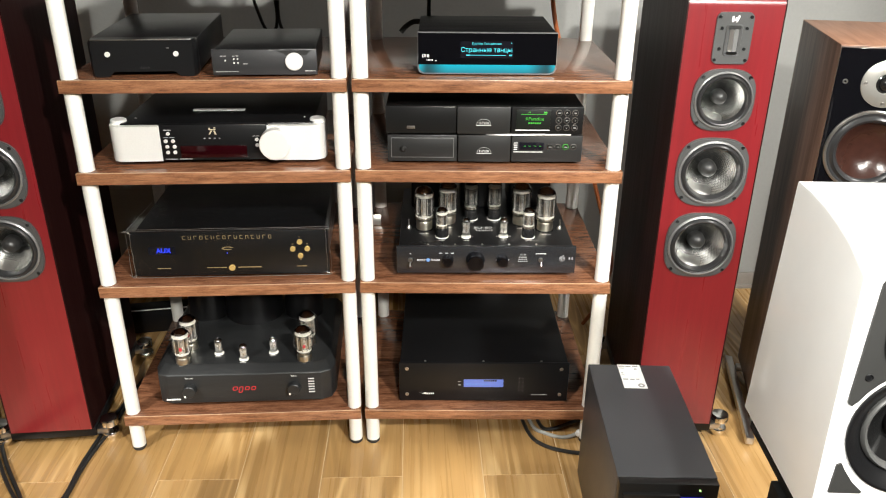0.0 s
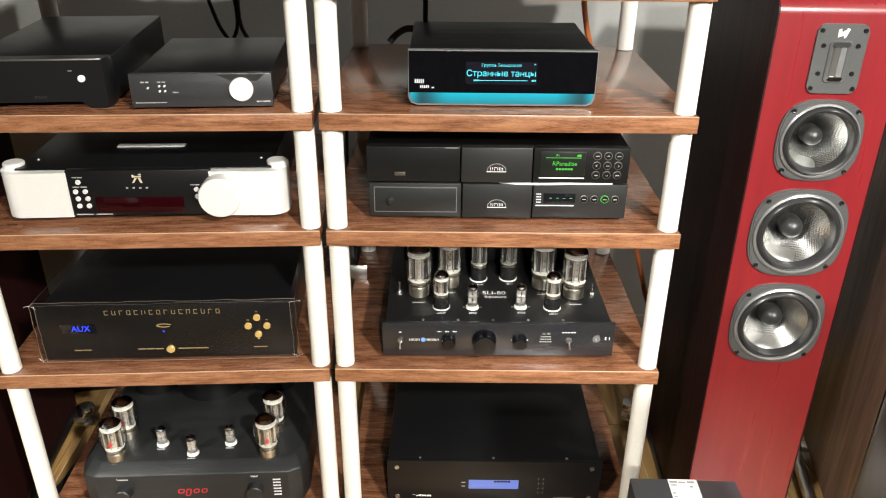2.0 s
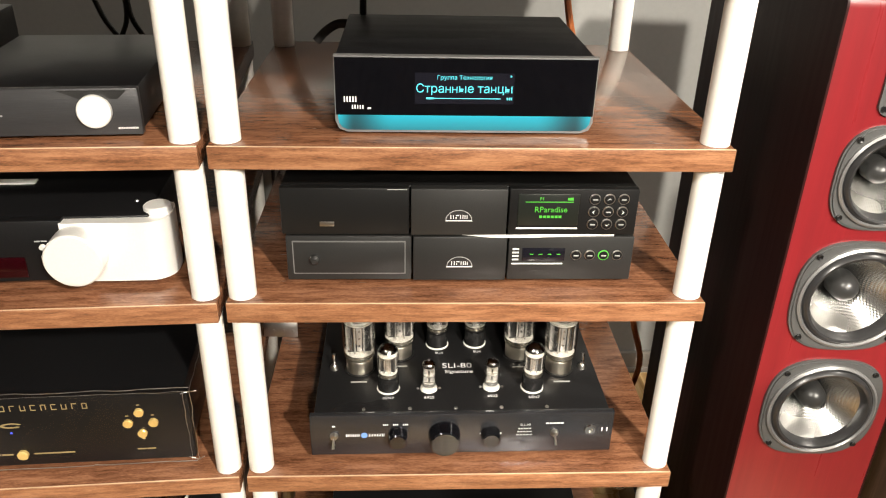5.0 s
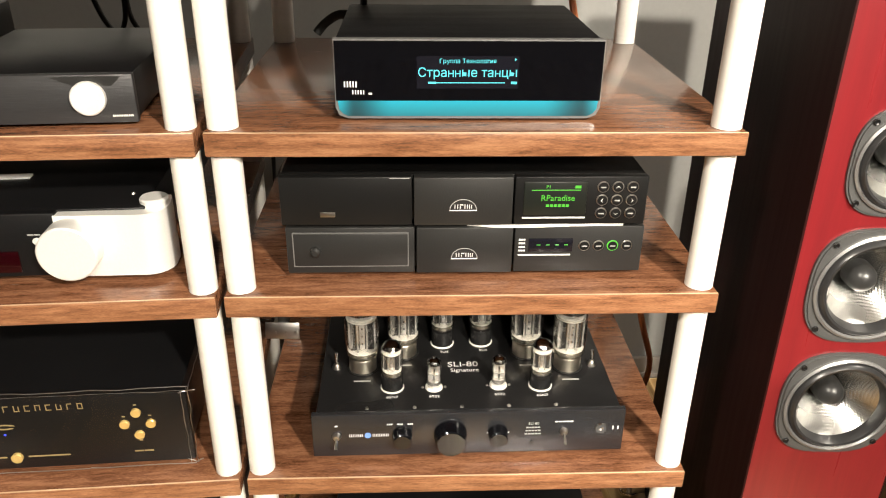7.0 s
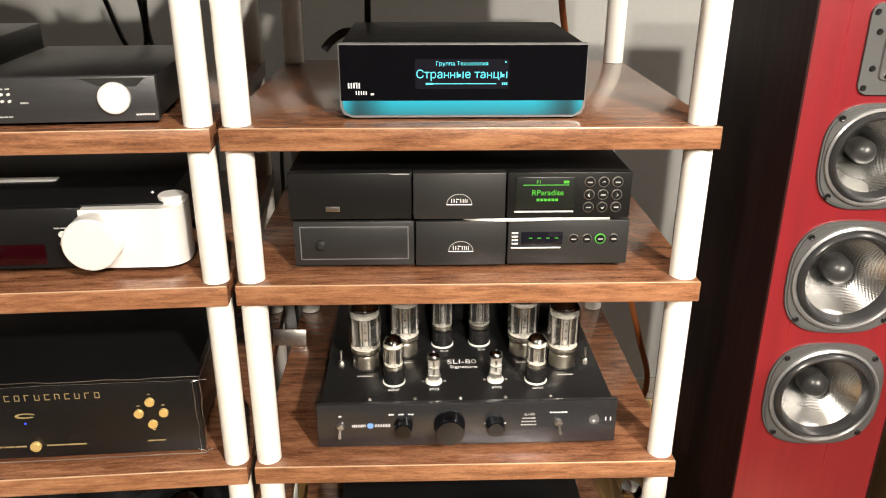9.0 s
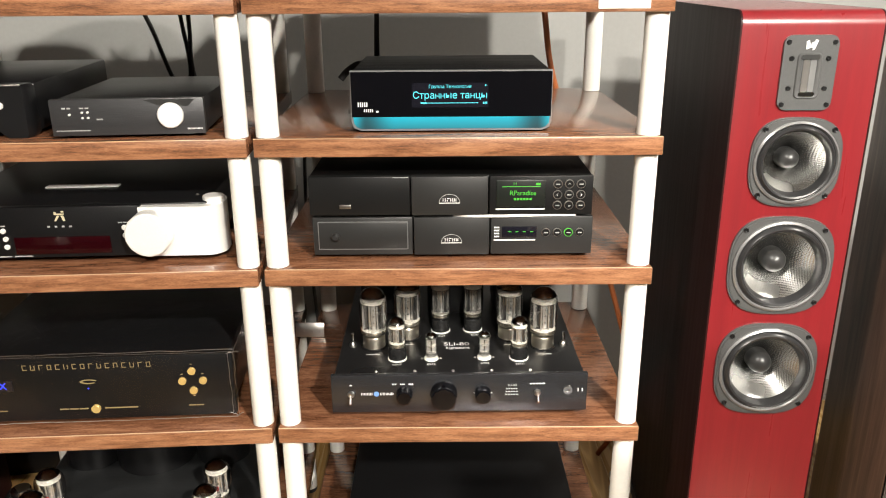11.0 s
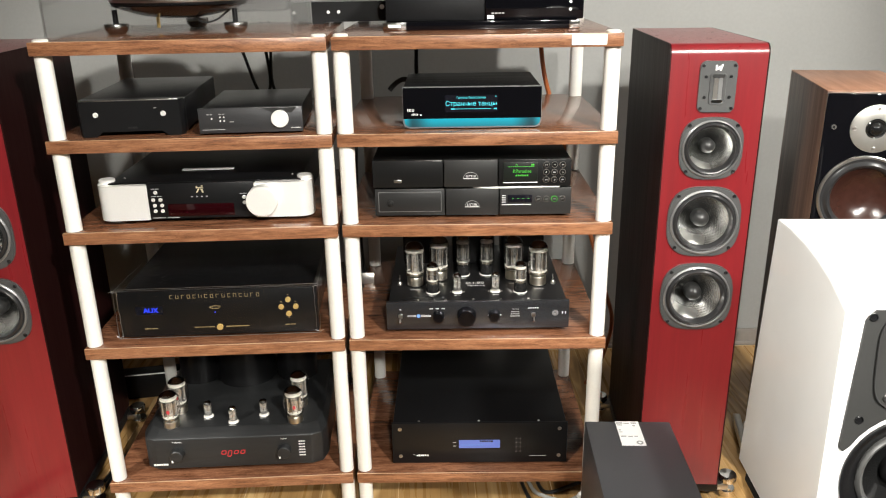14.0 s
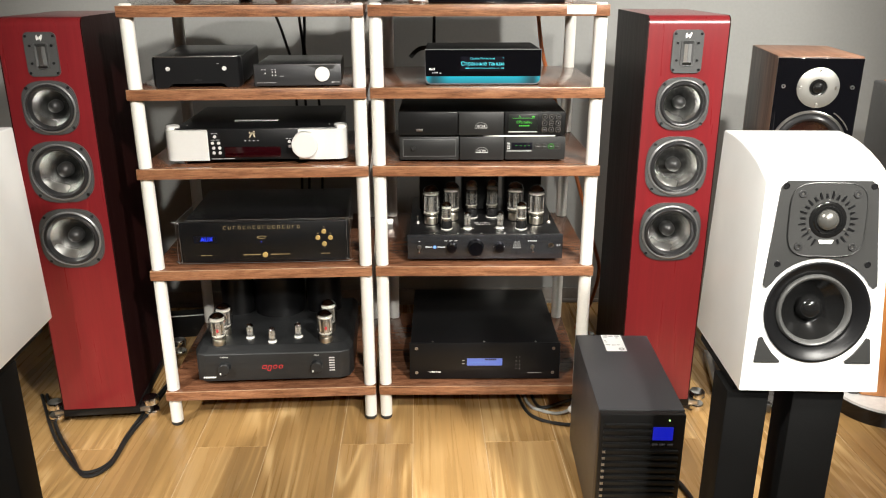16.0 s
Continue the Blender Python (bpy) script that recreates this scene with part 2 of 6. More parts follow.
# The red veneer again, with the shade on the cabinet sides put into its colour.
SHADED_RED = wood("dark_side_veneer", (0.012, 0.003, 0.003), (0.016, 0.0042, 0.004), (0.02, 0.0055, 0.005), (16, 16, 0.7), rough=0.46, coat=0.0, bump=0.04, contrast=0.6, rings=5)
SHADED_RED.node_tree.nodes["Principled BSDF"].inputs["Specular IOR Level"].default_value = 0.12
WALNUT = wood("walnut_veneer", (0.06, 0.033, 0.023), (0.13, 0.073, 0.051), (0.215, 0.125, 0.087), (11, 11, 0.8), rough=0.45, contrast=1.3, rings=3)
# Tone of the unseen walls, chosen for how much light they bounce back.
BOUNCE_GREY = mat("far_wall_paint", (0.36, 0.36, 0.35), 0.85, vary=0.05, grain=90, bump=0.05)
WALNUT_TOP = wood("walnut_top_veneer", (0.15, 0.068, 0.038), (0.28, 0.14, 0.083), (0.4, 0.22, 0.14), (9, 0.8, 9), rough=0.4, contrast=1.0, rings=3)
CHERRY = wood("cherry_veneer", (0.3, 0.105, 0.025), (0.45, 0.175, 0.045), (0.58, 0.25, 0.075), (12, 12, 0.8), rough=0.35, coat=0.3, rings=4)
POST = mat("cream_powder_coat", (0.76, 0.74, 0.69), 0.36, vary=0.05, grain=200, bump=0.03)
RUBBER = mat("black_rubber", (0.02, 0.02, 0.02), 0.7)
BLACK = mat("black_satin_metal", (0.006, 0.006, 0.0065), 0.34, metal=0.0, vary=0.2, grain=400, bump=0.04, spec=0.3)
BRUSHED = mat("black_brushed_metal", (0.006, 0.006, 0.0065), 0.5, metal=0.0, vary=0.35, grain=120, stretch=(1, 8, 8), bump=0.06, spec=0.12)
GLOSS = mat("black_gloss_acrylic", (0.003, 0.003, 0.004), 0.05, vary=0.1, bump=0.0, rough_vary=0.02)
NAIM = mat("charcoal_anodised", (0.022, 0.022, 0.0215), 0.42, metal=0.2, vary=0.15, grain=500, bump=0.03)
NAIM_DARK = mat("charcoal_dark_panel", (0.008, 0.008, 0.008), 0.36, vary=0.15, grain=500, spec=0.25)
GUNMETAL = mat("gunmetal_brushed", (0.088, 0.09, 0.099), 0.2, metal=0.8, vary=0.14, grain=90, stretch=(0.5, 12, 12), bump=0.05)
GREY_PANEL = mat("grey_brushed_panel", (0.05, 0.05, 0.052), 0.4, metal=0.5, vary=0.12, grain=90, stretch=(0.5, 12, 12), bump=0.05)
AYON = mat("dark_grey_brushed", (0.026, 0.027, 0.028), 0.4, metal=0.35, vary=0.2, grain=80, stretch=(0.5, 10, 10), bump=0.08)
SILVER = mat("silver_anodised", (0.82, 0.81, 0.78), 0.42, metal=0.35, vary=0.04, grain=400, bump=0.03)
RIM_GREY = mat("satin_grey_rim", (0.22, 0.22, 0.22), 0.35, metal=0.5)
PALE_STRIP = mat("pale_satin_strip", (0.8, 0.79, 0.77), 0.5, metal=0.1)
CHROME = mat("chrome", (0.85, 0.84, 0.82), 0.12, metal=1.0, vary=0.05, bump=0.0, rough_vary=0.05)
FOOT_METAL = mat("polished_dark_metal", (0.42, 0.42, 0.41), 0.24, metal=1.0, vary=0.08, bump=0.0)
STEEL = mat("satin_steel", (0.55, 0.53, 0.5), 0.3, metal=1.0, vary=0.1)
GOLD = mat("polished_gold", (0.9, 0.66, 0.25), 0.25, metal=0.6, vary=0.1)
GOLD_INK = mat("gold_print", (0.42, 0.33, 0.16), 0.4, metal=0.4)
PALE_GOLD = mat("pale_gold_print", (0.7, 0.63, 0.42), 0.4, metal=0.3)
WHITE_INK = mat("white_print", (0.75, 0.75, 0.73), 0.6)
GREY_INK = mat("grey_print", (0.35, 0.35, 0.34), 0.6)
RED_INK = mat("red_print", (0.4, 0.022, 0.028), 0.5)
BLUE_INK = mat("blue_print", (0.15, 0.3, 0.7), 0.5)
LABEL_WHITE = mat("bright_label_paper", (0.88, 0.88, 0.87), 0.4, vary=0.03)
PAPER = mat("white_paper", (0.82, 0.81, 0.78), 0.8, vary=0.04)
WHITE_LACQUER = mat("white_lacquer", (0.8, 0.8, 0.79), 0.32, vary=0.03, grain=20, bump=0.01, coat=0.2)
UPS_GREY = mat("dark_grey_powder_coat", (0.056, 0.057, 0.062), 0.36, vary=0.1, grain=900, bump=0.1)
UPS_BLACK = mat("black_plastic", (0.006, 0.006, 0.006), 0.4, vary=0.2)
DRIVER_FRAME = mat("grey_cast_frame", (0.085, 0.086, 0.086), 0.42, metal=0.3, vary=0.1, grain=300)
SURROUND = mat("dark_rubber_surround", (0.022, 0.022, 0.023), 0.3, vary=0.1)
CAP = mat("dust_cap_grey", (0.026, 0.026, 0.026), 0.36, vary=0.1)
BROWN_CONE = mat("brown_fibre_cone", (0.032, 0.0125, 0.009), 0.24, vary=0.25, grain=80, bump=0.1)
BLACK_CONE = mat("black_gloss_cone", (0.008, 0.008, 0.008), 0.12, vary=0.1)
PALE_METAL = mat("pale_metal_plate", (0.46, 0.45, 0.42), 0.34, metal=0.75, vary=0.06)
CABLE = mat("black_cable", (0.012, 0.012, 0.012), 0.45)
ORANGE_CABLE = mat("orange_brown_cable", (0.38, 0.11, 0.03), 0.45)
GREY_CABLE = mat("grey_cable", (0.35, 0.35, 0.33), 0.5)
CERAMIC = mat("white_ceramic", (0.75, 0.73, 0.68), 0.35)
TUBE_BASE = mat("tube_base_black", (0.012, 0.012, 0.012), 0.25)
TUBE_STEEL = mat("tube_base_steel", (0.72, 0.67, 0.57), 0.3, metal=1.0, vary=0.1)
STEM = mat("grey_metal_stem", (0.5, 0.46, 0.38), 0.25, metal=0.9, vary=0.2, grain=150)
MICA = mat("pale_mica", (0.74, 0.71, 0.64), 0.35)
ANODE = mat("grey_anode", (0.66, 0.64, 0.6), 0.22, metal=0.7, vary=0.3, grain=200)
DARK_ANODE = mat("dark_anode", (0.03, 0.03, 0.029), 0.4, metal=0.4)
GETTER = mat("silver_getter", (0.24, 0.23, 0.22), 0.13, metal=1.0)
TUBE_GLASS = clear_film("tube_glass", 0.0, gloss=0.2, rim=0.85, rough=0.07)
FILM = clear_film("plastic_wrap", 0.5, gloss=0.015, rim=0.3)
ACRYLIC = clear_film("clear_acrylic", 0.0, gloss=0.05, rim=0.4)
ACRYLIC_FOLD = clear_film("film_fold", 0.0, gloss=0.42, rim=0.3, rough=0.35)
PLATE_BLACK = mat("black_textured_plate", (0.026, 0.026, 0.025), 0.48, vary=0.15, grain=900, bump=0.03)
WOOFER_ROLL = mat("grey_rubber_roll", (0.075, 0.075, 0.073), 0.38, vary=0.1)
DOME_GREY = mat("dark_silver_dome", (0.2, 0.195, 0.18), 0.24, metal=0.7, vary=0.05, bump=0.0)
ACRYLIC_EDGE = clear_film("acrylic_edge", 0.0, gloss=0.25, rim=0.3, rough=0.25)
CYAN = glow("cyan_display", (0.12, 0.85, 0.9), 1.3)
TEAL_BAR = glow("teal_light_bar", (0.006, 0.42, 0.52), 1.25)
GREEN = glow("green_display", (0.12, 0.75, 0.06), 1.0)
GREEN_BACK = glow("green_backlight", (0.002, 0.02, 0.004), 0.25)
BLUE = glow("blue_display", (0.01, 0.02, 0.9), 0.5)
BLUE_TEXT = glow("blue_text", (0.02, 0.05, 1.0), 2.2)
LID_BLACK = mat("black_sheen_lid", (0.014, 0.014, 0.0145), 0.3, metal=0.25, vary=0.2, grain=300, bump=0.04, spec=0.6)
MATTE_BLACK = mat("matte_black_paint", (0.0045, 0.0045, 0.0045), 0.6, vary=0.2, grain=300, spec=0.12)
PALE_BLUE = glow("pale_blue_display", (0.2, 0.27, 0.75), 0.85)
RED_DISPLAY = mat("dark_red_window", (0.014, 0.001, 0.002), 0.12, vary=0.1, bump=0)
DARK_WINDOW = mat("dark_window", (0.008, 0.008, 0.012), 0.1, vary=0.1, bump=0)
uneven_glow(TEAL_BAR, 0.15)
WEAVE = mat("silver_weave_cone", (0.55, 0.55, 0.535), 0.26, metal=1.0, vary=0.1, grain=600, bump=0.05)


def weave_lines(m):
    """Woven metal cone: two fine crossing sets of threads."""
    nt = m.node_tree
    b = nt.nodes["Principled BSDF"]
    tc = nt.nodes.new("ShaderNodeTexCoord")
    waves = []
    for axis in ("X", "Z"):
        w = nt.nodes.new("ShaderNodeTexWave")
        w.bands_direction, w.inputs["Scale"].default_value = axis, 105.0
        nt.links.new(tc.outputs["Object"], w.inputs["Vector"])
        waves.append(w)
    add, bp = nt.nodes.new("ShaderNodeMath"), nt.nodes.new("ShaderNodeBump")
    nt.links.new(waves[0].outputs["Fac"], add.inputs[0])
    nt.links.new(waves[1].outputs["Fac"], add.inputs[1])
    bp.inputs["Strength"].default_value, bp.inputs["Distance"].default_value = 0.22, 0.0005
    nt.links.new(add.outputs[0], bp.inputs["Height"])
    nt.links.new(bp.outputs[0], b.inputs["Normal"])


weave_lines(WEAVE)

# ---- builders ----


def box(bm, x0, x1, y0, y1, z0, z1, bev=0.0, seg=2):
    c = Matrix.Translation(((x0 + x1) / 2, (y0 + y1) / 2, (z0 + z1) / 2)) @ Matrix.Diagonal((x1 - x0, y1 - y0, z1 - z0, 1))
    made = bmesh.ops.create_cube(bm, size=1, matrix=c)["verts"]
    if bev:
        edges = list({e for v in made for e in v.link_edges})
        bmesh.ops.bevel(bm, geom=edges, offset=bev, segments=seg, affect="EDGES", profile=0.5)
    return bm


def turn(bm, profile, m=None, seg=28):
    """A body of revolution from (radius, height) pairs round its z axis."""
    m = m or Matrix.Identity(4)
    rings = []
    for r, z in profile:
        if r < 1e-6:
            rings.append([bm.verts.new(m @ Vector((0, 0, z)))])
        else:
            rings.append([bm.verts.new(m @ Vector((r * math.cos(2 * math.pi * k / seg), r * math.sin(2 * math.pi * k / seg), z))) for k in range(seg)])
    for a, b in zip(rings, rings[1:]):
        for k in range(seg):
            j = (k + 1) % seg
            if len(a) == 1 and len(b) == 1:
                continue
            if len(a) == 1:
                bm.faces.new((a[0], b[j], b[k])) if len(b) > 1 else None
            elif len(b) == 1:
                bm.faces.new((a[k], a[j], b[0]))
            else:
                bm.faces.new((a[k], a[j], b[j], b[k]))
    return bm


FRONT = pose(0, 0, 0, 90)  # turns a body's z axis to face -y


def rod(bm, p, q, r, seg=16, r2=None):
    p, q = Vector(p), Vector(q)
    d = q - p
    m = Matrix.Translation(p) @ d.to_track_quat("Z", "Y").to_matrix().to_4x4()
    r2 = r if r2 is None else r2
    return turn(bm, [(0, 0), (r, 0), (r2, d.length), (0, d.length)], m, seg)


def knob(bm, x, z, r, length, y=0.0, seg=32, bev=0.0015):
    return turn(bm, [(0, 0), (r, 0), (r, length - bev), (r - bev, length), (0, length)], Matrix.Translation((x, y, z)) @ FRONT, seg)


def slab(bm, pts, y0, y1, m=None):
    """An outline in x and z, extruded from y0 to y1."""
    m = m or Matrix.Identity(4)
    a = [bm.verts.new(m @ Vector((x, y0, z))) for x, z in pts]
    b = [bm.verts.new(m @ Vector((x, y1, z))) for x, z in pts]
    n = len(pts)
    bm.faces.new(a)
    bm.faces.new(b[::-1])
    for k in range(n):
        bm.faces.new((a[k], b[k], b[(k + 1) % n], a[(k + 1) % n]))
    return bm


def plate(bm, pts, z0, z1):
    """An outline in x and y, extruded upwards."""
    a = [bm.verts.new((x, y, z0)) for x, y in pts]
    b = [bm.verts.new((x, y, z1)) for x, y in pts]
    n = len(pts)
    bm.faces.new(a)
    bm.faces.new(b[::-1])
    for k in range(n):
        bm.faces.new((a[k], b[k], b[(k + 1) % n], a[(k + 1) % n]))
    return bm


def round_rect(w, h, r, n=5, cx=0.0, cz=0.0):
    pts = []
    for k, (sx, sz) in enumerate(((1, 1), (-1, 1), (-1, -1), (1, -1))):
        for i in range(n + 1):
            a = math.pi / 2 * (k + i / n)
            pts.append((cx + sx * (w / 2 - r) + r * math.cos(a), cz + sz * (h / 2 - r) + r * math.sin(a)))
    return pts


def squircle(w, h, power=3.6, n=40, cx=0.0, cz=0.0):
    pts = []
    for k in range(n):
        a = 2 * math.pi * k / n
        c, s = math.cos(a), math.sin(a)
        pts.append((cx + w / 2 * math.copysign(abs(c) ** (2 / power), c), cz + h / 2 * math.copysign(abs(s) ** (2 / power), s)))
    return pts


def ring_slab(bm, pts, radius, y0, y1):
    """An outline in x and z with a round hole through it, from y0 to y1."""
    hole = []
    for x, z in pts:
        a = math.atan2(z, x)
        hole.append((radius * math.cos(a), radius * math.sin(a)))
    loops = [[bm.verts.new((x, y, z)) for x, z in q] for q in (pts, hole) for y in (y0, y1)]
    n = len(pts)
    oa, ob, ia, ib = loops
    for k in range(n):
        j = (k + 1) % n
        bm.faces.new((oa[k], oa[j], ia[j], ia[k]))
        bm.faces.new((ob[k], ib[k], ib[j], ob[j]))
        bm.faces.new((oa[k], ob[k], ob[j], oa[j]))
        bm.faces.new((ia[k], ia[j], ib[j], ib[k]))
    return bm


def bore(ob, cutters, lean=None):
    """Cuts bodies, given in the object's own space, out of its mesh."""
    lean = lean or Matrix.Identity(4)
    bm = B()
    for x, z, r, depth in cutters:
        turn(bm, [(0, -depth), (r, -depth), (r, 0.02), (0, 0.02)], lean @ Matrix.Translation((x, 0, z)) @ FRONT, 40)
    bmesh.ops.recalc_face_normals(bm, faces=bm.faces)
    me = bpy.data.meshes.new("bore")
    bm.to_mesh(me)
    bm.free()
    tool = new("bore", me)
    tool.matrix_world = ob.matrix_world
    tool.parent = ob.parent
    mod = ob.modifiers.new("bore", "BOOLEAN")
    mod.operation, mod.solver, mod.object = "DIFFERENCE", "EXACT", tool
    bpy.context.view_layer.update()
    done = bpy.data.meshes.new_from_object(ob.evaluated_get(bpy.context.evaluated_depsgraph_get()))
    ob.modifiers.clear()
    old = ob.data
    ob.data = done
    bpy.data.meshes.remove(old)
    bpy.data.objects.remove(tool)
    done.name = ob.name
    return ob


def hose(bm, pts, r, seg=8, steps=8):
    """A cable along a smooth line through the points."""
    P = [Vector(p) for p in pts]
    line = []
    for i in range(len(P) - 1):
        p0, p1, p2, p3 = P[max(i - 1, 0)], P[i], P[i + 1], P[min(i + 2, len(P) - 1)]
        for k in range(steps):
            t = k / steps
            line.append(0.5 * (2 * p1 + (p2 - p0) * t + (2 * p0 - 5 * p1 + 4 * p2 - p3) * t * t + (3 * p1 - p0 - 3 * p2 + p3) * t ** 3))
    line.append(P[-1])
    rings = []
    for i, p in enumerate(line):
        d = (line[min(i + 1, len(line) - 1)] - line[max(i - 1, 0)]).normalized()
        q = d.to_track_quat("Z", "Y")
        rings.append([bm.verts.new(p + q @ Vector((r * math.cos(2 * math.pi * k / seg), r * math.sin(2 * math.pi * k / seg), 0))) for k in range(seg)])
    for a, b in zip(rings, rings[1:]):
        for k in range(seg):
            bm.faces.new((a[k], a[(k + 1) % seg], b[(k + 1) % seg], b[k]))
    bm.faces.new(rings[0][::-1])
    bm.faces.new(rings[-1])
    return bm


def mesh_of(name, bm, material, sharp=38):
    bmesh.ops.recalc_face_normals(bm, faces=bm.faces)
    me = bpy.data.meshes.new(name)
    bm.to_mesh(me)
    bm.free()
    me.materials.append(material)
    me.shade_smooth()
    me.set_sharp_from_angle(angle=radians(sharp))
    return me


def part(name, bm, material, parent, label="", at=None):
    ob = new(name, mesh_of(name, bm, material))
    ob.parent = parent
    if at is not None:
        ob.matrix_local = at
    if label:
        ob["label"] = label
    return ob


def share(name, me, parent, at):
    ob = new(name, me)
    ob.parent = parent
    ob.matrix_local = at
    return ob


def thing(name, m, label, category, group="", kind=""):
    ob = new(name)
    ob.empty_display_size = 0.05
    ob.matrix_world = m
    return tagged(ob, label, category, group, kind)


def single(name, bm, material, m, label, category, group="", kind=""):
    ob = new(name, mesh_of(name, bm, material))
    ob.matrix_world = m
    return tagged(ob, label, category, group, kind)


def B():
    return bmesh.new()


def writing(name, body, size, material, parent, at, align="CENTER", squeeze=1.0):
    """Letters as a thin mesh; at turns the sheet's own x and y to where it stands."""
    cu = bpy.data.curves.new(name, "FONT")
    cu.body = body.replace("н", "h")
    cu.size, cu.align_x, cu.align_y, cu.extrude = size, align, "CENTER", 0.0001
    cu.resolution_u, cu.small_caps_scale = 3, 0.735
    for k, ch in enumerate(body):
        if ch == "н":  # the same shape as a small capital h
            cu.body_format[k].use_small_caps = True
    tmp = bpy.data.objects.new(name, cu)
    me = bpy.data.meshes.new_from_object(tmp)
    bpy.data.objects.remove(tmp)
    me.materials.append(material)
    ob = new(name, me)
    ob.parent = parent
    ob.matrix_local = at @ Matrix.Diagonal((squeeze, 1, 1, 1))
    return ob


def on_front(x, y, z):
    return pose(x, y, z, 90)


def bars(name, parent, material, x0, x1, z, h, y, count=1, gap=0.3, label=""):
    """Unreadable print or a maker's mark as a row of plain bars on a front."""
    bm = B()
    step = (x1 - x0) / count
    for k in range(count):
        a = x0 + k * step
        box(bm, a, a + step * (1 - gap if count > 1 else 1), y - 0.0004, y, z - h / 2, z + h / 2)
    return part(name, bm, material, parent, label)

# ---- structure ----
WALL_Y = 2.9
ROOM = (-2.6, 3.2, -2.6)  # west, east, south


def structure(name, bm, material, label="", category=""):
    return single(name, bm, material, Matrix.Identity(4), label, category, kind="structure")


W0, E0, S0 = ROOM
floor = structure("floor", box(B(), W0, E0, S0, WALL_Y, -0.08, -0.0012), GROUT, "light oak wood-look plank floor", "floor")
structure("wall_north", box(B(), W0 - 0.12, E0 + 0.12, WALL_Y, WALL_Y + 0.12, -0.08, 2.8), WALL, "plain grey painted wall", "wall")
# Unseen walls and ceiling, their tones set to bounce light into the shadows.
structure("wall_south", box(B(), W0 - 0.12, E0 + 0.12, S0 - 0.12, S0, -0.08, 2.8), BOUNCE_GREY, "plain grey painted wall", "wall")
structure("wall_west", box(B(), W0 - 0.12, W0, S0, WALL_Y, -0.08, 2.8), BOUNCE_GREY, "plain grey painted wall", "wall")
structure("wall_east", box(B(), E0, E0 + 0.12, S0, WALL_Y, -0.08, 2.8), BOUNCE_GREY, "plain grey painted wall", "wall")
structure("ceiling", box(B(), W0 - 0.12, E0 + 0.12, S0 - 0.12, WALL_Y + 0.12, 2.8, 2.9), CEILING, "plain white ceiling", "ceiling")
bm = B()
box(bm, W0, E0, WALL_Y - 0.014, WALL_Y - 0.001, 0.0, 0.062, 0.003)
box(bm, W0, E0, WALL_Y - 0.02, WALL_Y - 0.001, 0.0, 0.016, 0.003)
structure("baseboard", bm, SKIRT, "grey-brown skirting board along the wall", "baseboard")

# ---- racks ----
TOPS = (0.115, 0.485, 0.767, 0.971, 1.173)
THICK = 0.027
RACK_TURN = 1.6


def rack():
    r = thing("hifi_rack", pose(0, 0, 0), "five-tier walnut-laminate equipment rack with cream metal posts", "rack", "equipment racks")
    for z in TOPS:
        shelf = part("shelf", box(B(), -0.3, 0.3, 0.0032, 0.53, z - THICK + 0.0004, z - 0.0004, 0.0008), SHELF_WOOD, r)
        part("edge_band", box(B(), -0.3, 0.3, 0.0, 0.003, z - THICK, z, 0.0014), EDGE_WOOD, shelf, "pale-grained front edge band")
        # Highlight along the worn front arris, built as a pale strip.
        part("edge_line", box(B(), -0.2995, 0.2995, 0.001, 0.0032, z - 0.0008, z + 0.0005, 0.0005), EDGE_SHINE, shelf, "worn edge with a painted highlight line")
    low = 0.012
    levels = [(low, TOPS[0] - THICK)] + [(a, b - THICK) for a, b in zip(TOPS, TOPS[1:])]
    for x in (-0.283, 0.283):
        for y in (0.026, 0.5):
            for a, b in levels:
                m = Matrix.Translation((x, y, a))
                part("post", turn(B(), [(0, 0), (0.0172, 0), (0.0172, b - a), (0, b - a)], None, 32), POST, r, at=m)
            part("foot", turn(B(), [(0, 0), (0.014, 0), (0.017, 0.004), (0.017, 0.012), (0, 0.012)], None, 24), RUBBER, r, "black rubber foot", at=Matrix.Translation((x, y, 0)))
            part("post_cap", turn(B(), [(0, 0), (0.0155, 0), (0.0155, 0.003), (0.0125, 0.005), (0, 0.005)], None, 24), POST, r, at=Matrix.Translation((x, y, TOPS[-1])))
    return r


right_rack = rack()
right_rack.matrix_world = pose(0.305, 2.0, 0, 0, 0, -RACK_TURN)
left_rack = copy_thing(right_rack, pose(-0.305, 2.0, 0, 0, 0, RACK_TURN))

tag = single("price_tag", box(B(), -0.036, 0.036, -0.0012, 0, -0.021, 0.0, 0.0003), PAPER, pose(0.534, 1.9925, 1.1715, 0, 0, -RACK_TURN), "blank white price tag on a shelf edge", "tag")

# ---- loudspeakers ----


def ring(bm, R, r, m, seg=48, tube=10):
    prof = [(R + r * math.cos(2 * math.pi * k / tube), r * math.sin(2 * math.pi * k / tube)) for k in range(tube + 1)]
    return turn(bm, prof, m, seg)


